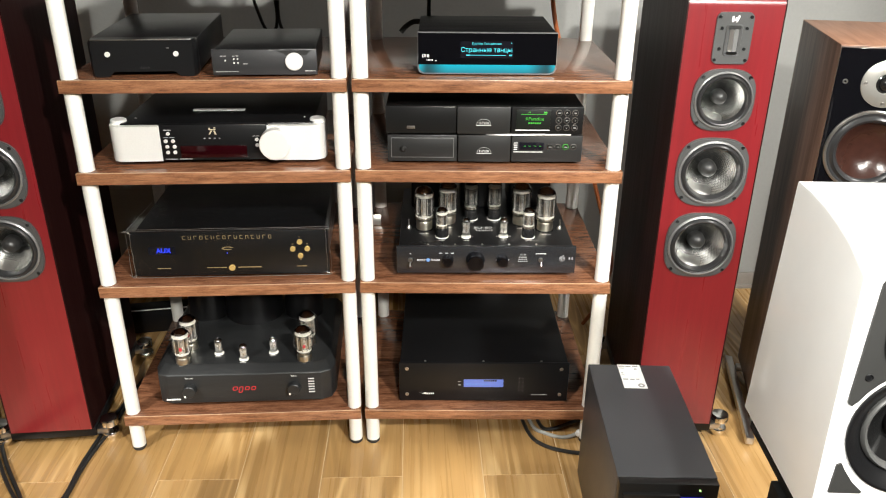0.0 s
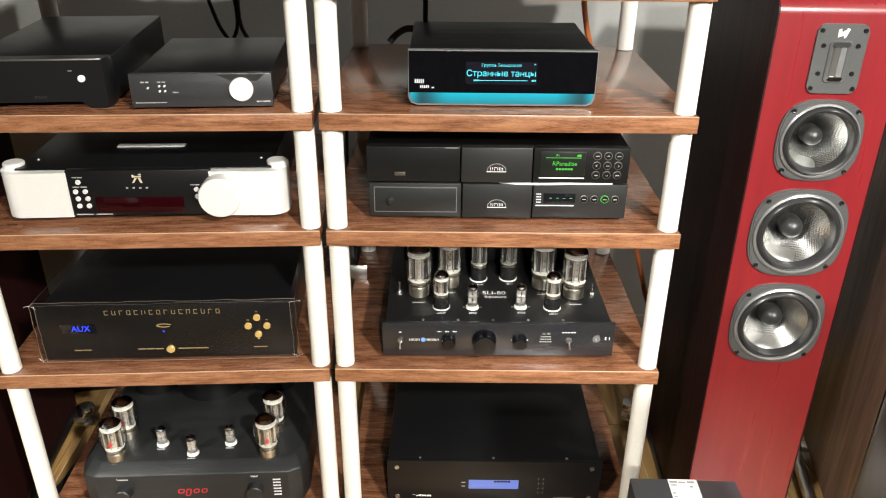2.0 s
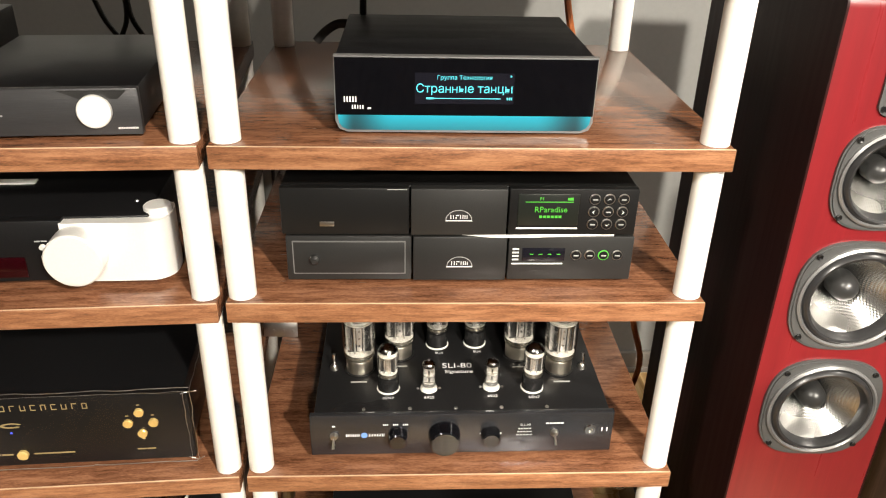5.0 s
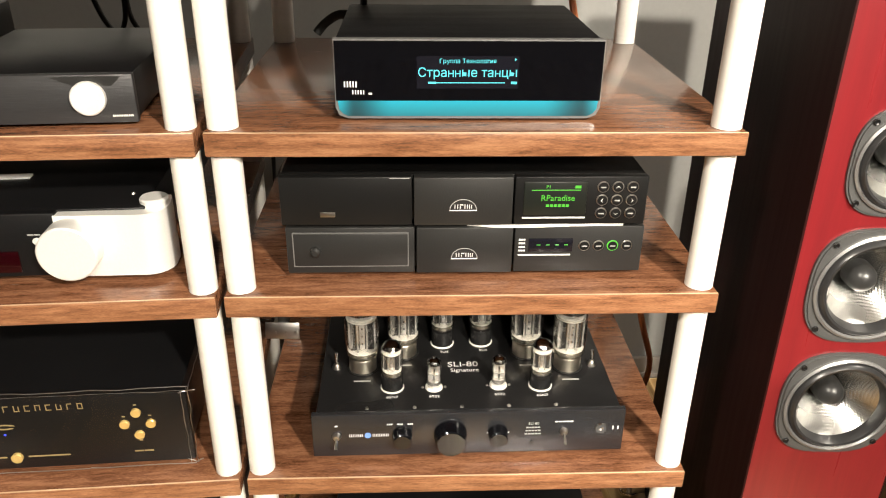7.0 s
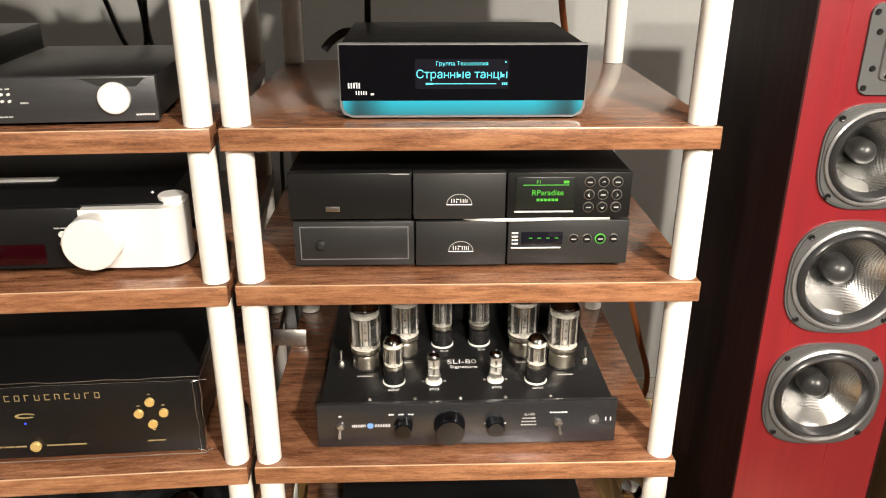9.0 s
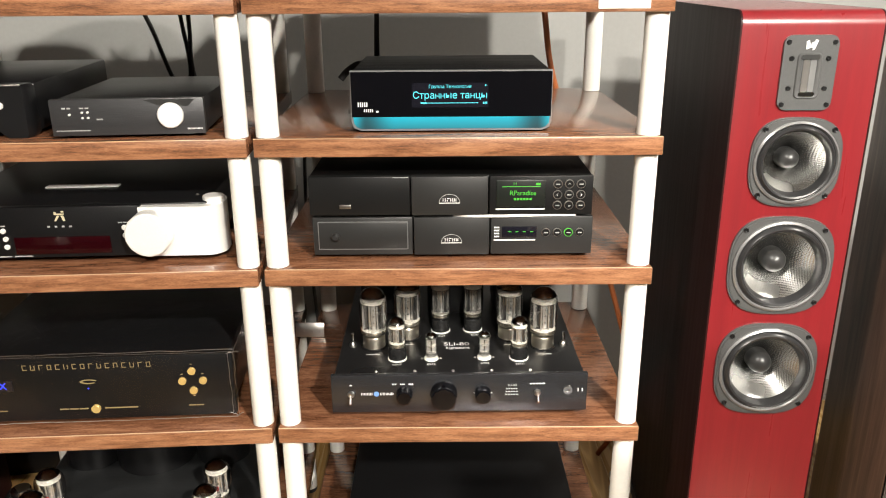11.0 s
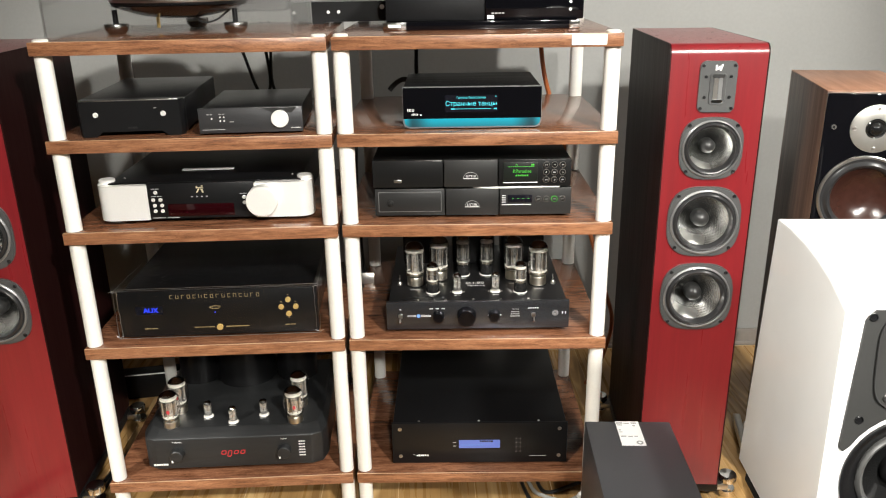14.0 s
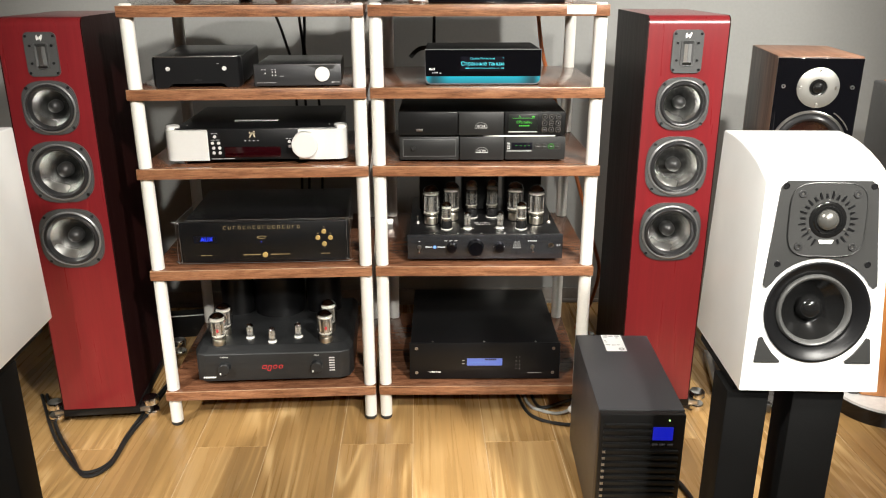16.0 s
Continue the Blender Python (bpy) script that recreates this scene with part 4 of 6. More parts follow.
def power_supply():
    u = thing("power_supply", pose(0.615, 1.4745, 0, 0, 0, -3.2), "dark grey tower power supply with slatted black front and label", "power supply")
    w, d, h = 0.1905, 0.407, 0.33
    x = w / 2
    part("case", box(B(), -x, x, 0.022, d, 0.008, h, 0.003), UPS_GREY, u)
    part("front_panel", box(B(), -x + 0.001, x - 0.001, 0.004, 0.023, 0.01, h - 0.002, 0.003), UPS_BLACK, u, "black plastic front")
    for k in range(17):
        z = h - 0.028 - k * 0.0165
        right = 0.02 if k < 4 else x - 0.012
        part("slat", box(B(), -x + 0.01, right, -0.002, 0.005, z - 0.0042, z + 0.0042, 0.0012), UPS_BLACK, u)
    # Highlights on the slots' left edges, added as small steel blocks.
    for k in range(4, 17):
        z = h - 0.028 - k * 0.0165
        part("slot_edge", box(B(), -x + 0.009, -x + 0.016, -0.0035, -0.002, z - 0.003, z + 0.003), STEEL, u)
    part("screen", box(B(), 0.024, 0.068, 0.0005, 0.005, h - 0.065, h - 0.033, 0.001), BLUE, u, "lit blue screen")
    for k in range(3):
        part("button", box(B(), 0.024 + k * 0.017, 0.036 + k * 0.017, 0.001, 0.005, h - 0.08, h - 0.075, 0.001), UPS_GREY, u)
    part("indicator", box(B(), 0.0565, 0.0595, 0.001, 0.005, h - 0.0165, h - 0.0138), glow("green_indicator", (0.6, 1.0, 0.3), 1.5), u)
    for sx in (-0.07, 0.07):
        for y in (0.05, d - 0.05):
            part("foot", turn(B(), [(0, 0), (0.012, 0), (0.012, 0.009), (0, 0.009)], Matrix.Translation((sx, y, 0)), 16), RUBBER, u)
    lab = part("label", box(B(), -0.028, 0.024, 0.311, 0.406, h, h + 0.0004), LABEL_WHITE, u, "white paper label")
    for a, b, y, hh in ((-0.026, -0.012, 0.399, 0.005), (-0.01, 0.002, 0.398, 0.004), (0.006, 0.018, 0.399, 0.005), (-0.025, -0.014, 0.391, 0.003), (0.008, 0.014, 0.388, 0.004), (-0.025, -0.02, 0.371, 0.003), (-0.025, -0.018, 0.363, 0.002), (-0.025, -0.013, 0.346, 0.004), (-0.009, 0.001, 0.345, 0.004), (0.004, 0.012, 0.346, 0.003)):
        part("print_bar", box(B(), a, b, y - hh / 2, y + hh / 2, h + 0.0004, h + 0.0007), GREY_INK, lab)
    part("seal_mark", turn(B(), [(0.0035, h + 0.0004), (0.0075, h + 0.0004), (0.0075, h + 0.0008), (0.0035, h + 0.0008)], Matrix.Translation((0.012, 0.322, 0)), 20), GREY_INK, lab)
    return u


power_supply()

# ---- equipment ----


def shelf_z(k):
    return TOPS[k - 1]


def feet(parent, xs, ys, h, r=0.012, material=None):
    for x in xs:
        for y in ys:
            part("foot", turn(B(), [(0, 0), (r * 0.9, 0), (r, 0.002), (r, h), (0, h)], Matrix.Translation((x, y, 0)), 20), material or RUBBER, parent)


def round_button(parent, x, z, r, material, y=0.0, length=0.003, name="button"):
    return part(name, knob(B(), x, z, r, length, y, 20, 0.0008), material, parent)


def arched_amplifier():
    t = thing("compact_amplifier", pose(-0.434, 2.034, shelf_z(4), 0, 0, 4.5), "small black amplifier with arched front and two buttons", "amplifier")
    w, d, h = 0.222, 0.385, 0.078
    x = w / 2
    bm = B()
    prof = [(-x + 0.004, 0.0), (-x + 0.03, 0.0), (-x + 0.044, 0.011), (x - 0.044, 0.011), (x - 0.03, 0.0), (x - 0.004, 0.0), (x, 0.006), (x, h - 0.006), (x - 0.004, h), (-x + 0.004, h), (-x, h - 0.006), (-x, 0.006)]
    # bowed front: the outline swept over three bands
    n = len(prof)
    rows = []
    for y, s in ((0.0, 0.93), (0.006, 0.985), (0.018, 1.0), (0.03, 1.0)):
        rows.append([bm.verts.new((px * s, y, pz)) for px, pz in prof])
    bm.faces.new(rows[0])
    bm.faces.new(rows[-1][::-1])
    for a, b in zip(rows, rows[1:]):
        for k in range(n):
            bm.faces.new((a[k], b[k], b[(k + 1) % n], a[(k + 1) % n]))
    front = part("front_panel", bm, BLACK, t, "black arched front panel")
    part("case", box(B(), -x, x, 0.03, d, 0.006, h - 0.0005, 0.003), BLACK, t)
    part("top_trim", box(B(), -x * 0.92, x * 0.92, -0.0006, 0.002, h - 0.0016, h + 0.0004, 0.0004), STEEL, front, "bright edge line")
    for bx in (-0.071, 0.069):
        round_button(front, bx, 0.048, 0.0055, SILVER, 0.0, 0.004)
    bars("print_bar", front, NAIM, -0.008, 0.012, 0.019, 0.004, 0.0, 4)
    bars("indicator_mark", front, GREY_INK, 0.05, 0.056, 0.06, 0.0015, 0.0)
    feet(t, (-0.08, 0.08), (d - 0.05,), 0.007)
    return t


def slim_dac():
    t = thing("slim_amplifier", pose(-0.1785, 2.032, shelf_z(4), 0, 0, 3.2), "slim grey amplifier with a big round silver knob", "amplifier")
    w, d, h = 0.22, 0.285, 0.058
    x = w / 2
    feet(t, (-0.08, 0.08), (0.03, d - 0.04), 0.005)
    part("case", box(B(), -x + 0.003, x - 0.003, 0.01, d, 0.005, h - 0.002, 0.002), BLACK, t)
    f = part("front_panel", box(B(), -x, x, 0, 0.011, 0.0045, h, 0.0015), GREY_PANEL, t, "brushed grey front panel")
    part("inlay", slab(B(), [(0.024, h - 0.002), (0.099, h - 0.002), (0.088, h - 0.012), (0.048, h - 0.012)], -0.0008, 0), NAIM, f)
    part("volume_knob", knob(B(), 0.062, 0.033, 0.0185, 0.008, 0, 48), SILVER, f, "large silver volume knob")
    for i, bx in enumerate((-0.082, -0.064, -0.056)):
        for bz in ((0.036,) if i == 0 else (0.039, 0.031)):
            round_button(f, bx, bz, 0.0016, SILVER, 0, 0.004)
    bars("print_bar", f, GREY_INK, -0.092, -0.078, 0.045, 0.0022, 0.0, 2)
    bars("print_bar", f, GREY_INK, -0.067, -0.052, 0.045, 0.0018, 0.0, 2)
    bars("print_bar", f, GREY_INK, -0.045, -0.036, 0.0285, 0.0018, 0.0)
    bars("print_bar", f, GREY_INK, -0.104, -0.055, 0.0125, 0.0015, 0.0, 9, 0.2)
    bars("maker_mark", f, WHITE_INK, 0.084, 0.106, 0.0125, 0.002, 0.0, 12, 0.4)
    return t


def silver_cheek_player():
    t = thing("integrated_amplifier", pose(-0.3015, 2.045, shelf_z(3), 0, 0, 1.6), "black amplifier with curved silver cheeks, knob and red display", "amplifier")
    w, d = 0.478, 0.40
    z0, z1 = 0.013, 0.101
    x = w / 2
    part("case", box(B(), -x + 0.025, x - 0.025, 0.016, d, z0 + 0.004, z1 - 0.006, 0.003), BLACK, t)
    f = part("front_panel", box(B(), -0.127, 0.113, 0.004, 0.02, z0, z1 - 0.006, 0.002), BLACK, t, "black centre front panel")
    for s, inner in ((-1, 0.125), (1, 0.111)):
        pts = [(inner, 0.002)]
        n = 8
        for k in range(n + 1):
            a = math.pi / 2 * k / n
            pts.append((x - 0.03 + 0.03 * math.sin(a), 0.03 - 0.03 * math.cos(a)))
        pts += [(x, 0.05), (x - 0.004, 0.062), (x - 0.016, 0.062), (x - 0.03, 0.045), (x - 0.04, 0.03), (inner, 0.028)]
        ck = part("cheek", plate(B(), [(s * a, b) for a, b in pts], z0 - 0.001, z1 - 0.009), SILVER, t, "curved silver cheek panel")
        part("end_column", turn(B(), [(0, z0 - 0.001), (0.0165, z0 - 0.001), (0.0175, z0 + 0.002), (0.0175, z1 - 0.002), (0.0155, z1), (0, z1)], Matrix.Translation((s * (x - 0.018), 0.036, 0)), 32), SILVER, ck, "rounded column at the cheek's end")
    part("volume_knob", knob(B(), 0.13, 0.055, 0.0345, 0.03, 0.002, 56, 0.002), SILVER, t, "large silver volume knob")
    part("display", box(B(), -0.084, 0.063, 0.0025, 0.005, z0 + 0.006, z0 + 0.034, 0.001), RED_DISPLAY, f, "dark red display window")
    for i, z in enumerate((0.054, 0.041, 0.028)):
        for bx in (-0.114, -0.098):
            round_button(f, bx + (0.002 if i else 0), z + 0.004, 0.0042, SILVER, 0.004, 0.003)
    round_button(f, -0.107, 0.075, 0.0042, SILVER, 0.004, 0.003)
    for z in (0.06, 0.047):
        round_button(f, 0.087, z, 0.0042, SILVER, 0.004, 0.003)
    for a, b, z in ((-0.116, -0.098, 0.083), (-0.118, -0.092, 0.066), (0.078, 0.094, 0.068), (-0.12, -0.055, z0 + 0.003)):
        bars("print_bar", f, GREY_INK, a, b, z, 0.0018, 0.004, 2, 0.15)
    bm = B()
    for pts in (((-0.017, 0.087), (-0.014, 0.087), (-0.014, 0.0845), (-0.002, 0.0845), (-0.002, 0.0825), (-0.017, 0.0825)), ((-0.013, 0.0812), (-0.009, 0.0812), (-0.015, 0.0725), (-0.018, 0.0725)), ((-0.0075, 0.0812), (-0.0035, 0.0812), (-0.001, 0.0725), (-0.0045, 0.0725)), ((-0.006, 0.0885), (-0.002, 0.0885), (-0.002, 0.0862), (-0.006, 0.0862))):
        slab(bm, pts, 0.0032, 0.004)
    part("emblem", bm, PALE_GOLD, f, "small pale gold emblem")
    bars("maker_mark", f, GREY_INK, -0.03, 0.014, 0.0635, 0.0026, 0.004, 4, 0.65)
    part("top_bar", box(B(), -0.076, 0.044, 0.12, 0.135, z1 - 0.006, z1 - 0.003, 0.001), PALE_STRIP, t, "bright metal strip on the lid")
    for bx in (-0.19, 0.19):
        part("lid_screw", turn(B(), [(0, z1 - 0.006), (0.003, z1 - 0.006), (0.002, z1 - 0.004), (0, z1 - 0.004)], Matrix.Translation((bx, 0.06, 0)), 12), STEEL, t)
        for y in (0.03, d - 0.05):
            part("cone_foot", turn(B(), [(0, 0), (0.003, 0), (0.008, 0.014), (0, 0.014)], Matrix.Translation((bx * 1.02, y, 0)), 16), CHROME, t, "pointed chrome foot")
    return t


def wrapped_amplifier():
    t = thing("black_amplifier", pose(-0.2975, 2.032, shelf_z(2), 0, 0, 1.6), "black amplifier with gold buttons, still in clear plastic wrap", "amplifier")
    w, d, z0, z1 = 0.466, 0.37, 0.012, 0.13
    x = w / 2
    feet(t, (-0.18, 0.18), (0.05, d - 0.05), 0.013, 0.018)
    part("case", box(B(), -x + 0.012, x - 0.012, 0.012, d, z0 + 0.004, z1 - 0.008, 0.003), BLACK, t)
    f = part("front_panel", box(B(), -x + 0.003, x - 0.003, 0.002, 0.013, z0, z1 - 0.004, 0.002), BLACK, t, "black front panel")
    part("display", box(B(), -0.19, -0.128, 0.0012, 0.003, 0.068, 0.088), DARK_WINDOW, f)
    writing("display_text", "AUX", 0.017, BLUE_TEXT, f, on_front(-0.155, 0.001, 0.078), squeeze=0.95)
    bm = B()
    lw, zc, hh = 0.0068, 0.1105, 0.0046
    for k in range(16):
        a = -0.108 + k * 0.01325
        box(bm, a, a + 0.0011, 0.0014, 0.002, zc - hh, zc + hh)
        if k % 4 != 1:
            box(bm, a + 0.0011, a + lw, 0.0014, 0.002, zc + hh - 0.0011, zc + hh)
        if k % 3 != 2:
            box(bm, a + 0.0011, a + lw, 0.0014, 0.002, zc - hh, zc - hh + 0.0011)
        if k % 2:
            box(bm, a + lw - 0.0011, a + lw, 0.0014, 0.002, zc - hh + 0.0011, zc + hh - 0.0011)
    part("maker_mark", bm, GOLD_INK, f, "row of thin gold strokes")
    part("indicator", knob(B(), -0.008, 0.0695, 0.0014, 0.0008, 0.002, 12, 0.0002), BLUE_TEXT, f, "tiny blue indicator")
    bm = B()
    pts = [(0.014 * math.cos(radians(a)), 0.004 * math.sin(radians(a))) for a in range(20, 330, 20)] + [(0.01 * math.cos(radians(a)), 0.0025 * math.sin(radians(a))) for a in range(320, 20, -20)]
    slab(bm, pts, 0.001, 0.002)
    part("emblem", bm, GOLD_INK, f, at=Matrix.Translation((-0.006, 0, 0.082)))
    for bx, bz in ((0.163, 0.096), (0.163, 0.06), (0.146, 0.078), (0.18, 0.078)):
        round_button(f, bx, bz, 0.0066, GOLD, 0.002, 0.004, "gold_button")
        bars("print_bar", f, GOLD_INK, bx - 0.002, bx + 0.002, bz + 0.012 if bz > 0.07 else bz - 0.01, 0.0015, 0.002)
    round_button(f, 0.0, 0.032, 0.0075, GOLD, 0.002, 0.005, "gold_button")
    bars("gold_line", f, GOLD_INK, -0.06, -0.012, 0.032, 0.0022, 0.002, 3, 0.1)
    bars("gold_line", f, GOLD_INK, 0.014, 0.068, 0.032, 0.0022, 0.002)
    bars("print_bar", f, GOLD_INK, -0.175, -0.143, 0.032, 0.002, 0.002, 2, 0.1)
    bars("print_bar", f, GOLD_INK, 0.152, 0.178, 0.032, 0.002, 0.002, 2, 0.1)
    # the wrap: a crumpled thin shell round front, lid and flanks
    bm = B()
    rnd = random.Random(5)
    nx, loop = 36, [(0.05, z0 + 0.0), (0.0, z0 - 0.002), (-0.002, z0 + 0.03), (-0.002, z0 + 0.06), (-0.002, z0 + 0.09), (0.0, z1), (0.03, z1 + 0.001), (0.09, z1), (0.2, z1 - 0.003), (0.34, z1 - 0.004)]
    rows = []
    for i in range(nx + 1):
        u = -x - 0.002 + (w + 0.004) * i / nx
        end = min(i, nx - i) < 2
        row = []
        for k, (y, z) in enumerate(loop):
            j = 0.003 if end or k in (1, 5) else 0.0012
            row.append(bm.verts.new((u + rnd.uniform(-j, j), y + rnd.uniform(-j, j * 0.3), z + rnd.uniform(0, j) * (1 if z > 0.06 else 0))))
        rows.append(row)
    for a, b in zip(rows, rows[1:]):
        for k in range(len(loop) - 1):
            bm.faces.new((a[k], b[k], b[k + 1], a[k + 1]))
    for row, s in ((rows[0], -1), (rows[-1], 1)):
        q = [bm.verts.new((row[k].co.x + s * 0.001, 0.12 + 0.01 * rnd.random(), row[k].co.z)) for k in range(1, 6)]
        for k in range(4):
            bm.faces.new((row[k + 1], row[k + 2], q[k + 1], q[k]))
    part("plastic_wrap", bm, FILM, t, "crumpled clear plastic film").visible_shadow = False
    # gathered welts of film along the edges catch the light
    ends = [((-x, -0.003, z1 + 0.001), (x, -0.003, z1 + 0.001)), ((-x, 0.004, z1 + 0.002), (x, 0.004, z1 + 0.002)), ((-x, -0.0035, z0 - 0.001), (x, -0.0035, z0 - 0.001))]
    ends += [((s * (x + dx), -0.0025, z0), (s * (x + dx), -0.0025, z1)) for s in (-1, 1) for dx in (-0.007, 0.0015)]
    ends += [((s * (x + 0.001), 0.0, z1), (s * (x - 0.006), 0.2, z1 - 0.004)) for s in (-1, 1)]
    for p0, p1 in ends:
        p0, p1 = Vector(p0), Vector(p1)
        n = max(8, int((p1 - p0).length / 0.02))
        start, cuts = 0, sorted(rnd.sample(range(2, n - 1), 2)) + [n]
        for stop in cuts:
            pts = [p0.lerp(p1, k / n) + Vector((rnd.uniform(-1, 1), rnd.uniform(-1, 0.2), rnd.uniform(-0.6, 0.8))) * 0.0011 for k in range(start, stop + 1)]
            if len(pts) > 1:
                part("wrap_fold", hose(B(), pts, rnd.uniform(0.0003, 0.0007), 5, 3), ACRYLIC_FOLD, t, "bright fold in the film")
            start = stop
    for cx, cz in ((x, z1), (-x, z1), (x, z0), (-x, z0)):
        for k in range(3):
            p = Vector((cx, -0.003, cz))
            q = p + Vector((math.copysign(rnd.uniform(0.004, 0.012), -cx if k else cx), rnd.uniform(-0.003, 0.0), rnd.uniform(-0.008, 0.006) if cz > 0.06 else rnd.uniform(0.0, 0.008)))
            part("wrap_fold", hose(B(), [p, p.lerp(q, 0.5) + Vector((0, -0.001, 0.0012)), q], rnd.uniform(0.0004, 0.0008), 5, 3), ACRYLIC_FOLD, t, "bright fold in the film")
    return t


def joined_dots(places, r):
    bm = B()
    for c in places:
        turn(bm, [(0, 0.0006), (r, 0.0006), (r, 0), (0, 0)], Matrix.Translation(c) @ FRONT, 10)
    return bm


def power_tube(parent, at, r, h, base_r, base_h, base_mat, plate_mat, name="vacuum_tube", bulb=False):
    """A valve: base, clear envelope, anode with ribs, mica discs, silvery getter at the top."""
    base = part(name, turn(B(), [(0, 0), (base_r, 0), (base_r, base_h * 0.9), (base_r * 0.94, base_h), (0, base_h)], None, 28), base_mat, parent, at=at)
    neck = base_h + h * 0.06
    env = [(base_r * 0.9, base_h), (r * 0.97, neck), (r, neck + h * 0.2), (r, h * 0.78), (r * 0.93, h * 0.87), (r * 0.7, h * 0.95), (r * 0.35, h * 0.99)]
    if bulb:
        env = [(base_r * 0.95, base_h), (r * 0.78, neck + h * 0.03), (r * 0.86, h * 0.3), (r * 0.97, h * 0.42), (r, h * 0.52), (r, h * 0.7), (r * 0.95, h * 0.8), (r * 0.78, h * 0.89), (r * 0.5, h * 0.96), (r * 0.2, h * 0.995)]
    env.append((0, h))
    g = part("envelope", turn(B(), env, None, 32), TUBE_GLASS, base, "clear glass envelope")
    g.visible_shadow = False
    cap = [(p[0] * 0.985, p[1] - 0.0004) for p in env if p[1] > h * 0.84]
    part("getter", turn(B(), cap, None, 32), GETTER, base, "silvery getter flash")
    z0, z1 = neck + h * 0.05, h * 0.77
    a, flare = r * (0.7 if bulb else 0.86), 0.78 if bulb else 1.0
    part("grid_core", box(B(), -a * 0.8, a * 0.8, -a * 0.35, a * 0.35, z0, z1), DARK_ANODE, base, "dark inner electrodes")
    bm = B()
    for x0, x1 in ((-a * 0.95, -a * 0.55), (-a * 0.2, a * 0.2), (a * 0.55, a * 0.95)):
        box(bm, x0, x1, -a * (0.35 if abs(x0 + x1) > a else 0.6), a * 0.5, z0 + 0.002, z1 - 0.001, a * 0.08)
    for x in (-a * 0.32, a * 0.32):
        rod(bm, (x, -a * 0.62, z0 - 0.004), (x, -a * 0.62, z1 + 0.004), r * 0.06, 8)
    part("anode", bm, plate_mat, base, "bright metal anode plates")
    part("plate_hole", joined_dots([(0, -a * 0.605, z0 + (z1 - z0) * f) for f in (0.28, 0.52, 0.76)], r * 0.07), DARK_ANODE, base)
    part("stem_flare", turn(B(), [(0, z0 - 0.001), (r * 0.84 * flare, z0 - 0.001), (r * 0.92 * flare, z0 - 0.005), (r * 0.9 * flare, z0 - 0.0075), (0, z0 - 0.0075)], None, 24), STEM, base, "grey metal stem flare")
    bm = B()
    for z in (z0 - 0.0008, z1):
        turn(bm, [(0, z), (r * 0.9 * flare, z), (r * 0.9 * flare, z + 0.0012), (0, z + 0.0012)], None, 24)
    turn(bm, [(r * 0.5, z1 + 0.0012), (r * 0.78, z1 + 0.0012), (r * 0.74, z1 + 0.0045), (0, z1 + 0.0045)], None, 24)
    part("mica", bm, MICA, base, "pale mica spacers")
    return base


def spun_tube(parent, at, r, h):
    """A small nine-pin valve on a white ceramic socket."""
    sock = part("vacuum_tube", turn(B(), [(0, 0), (r * 1.2, 0), (r * 1.15, 0.0025), (r * 1.02, 0.004), (0, 0.004)], None, 24), CERAMIC, parent, at=at)
    env = [(r * 0.95, 0.004), (r, 0.008), (r, h * 0.8), (r * 0.85, h * 0.88), (r * 0.5, h * 0.94), (r * 0.2, h * 0.96), (r * 0.1, h), (0, h * 1.02)]
    part("envelope", turn(B(), env, None, 24), TUBE_GLASS, sock, "clear glass envelope").visible_shadow = False
    part("getter", turn(B(), [(p[0] * 0.98, p[1]) for p in env if p[1] > h * 0.78], None, 24), GETTER, sock, "silvery getter flash")
    bm = B()
    for x0, x1 in ((-0.75, -0.12), (0.12, 0.75)):
        box(bm, x0 * r, x1 * r, -r * 0.4, r * 0.4, h * 0.28, h * 0.48)
        box(bm, x0 * r, x1 * r, -r * 0.4, r * 0.4, h * 0.53, h * 0.72)
    for z in (h * 0.14, h * 0.25, h * 0.5, h * 0.74):
        turn(bm, [(0, z), (r * 0.9, z), (r * 0.9, z + 0.001), (0, z + 0.001)], None, 20)
    part("anode", bm, ANODE, sock)
    return sock


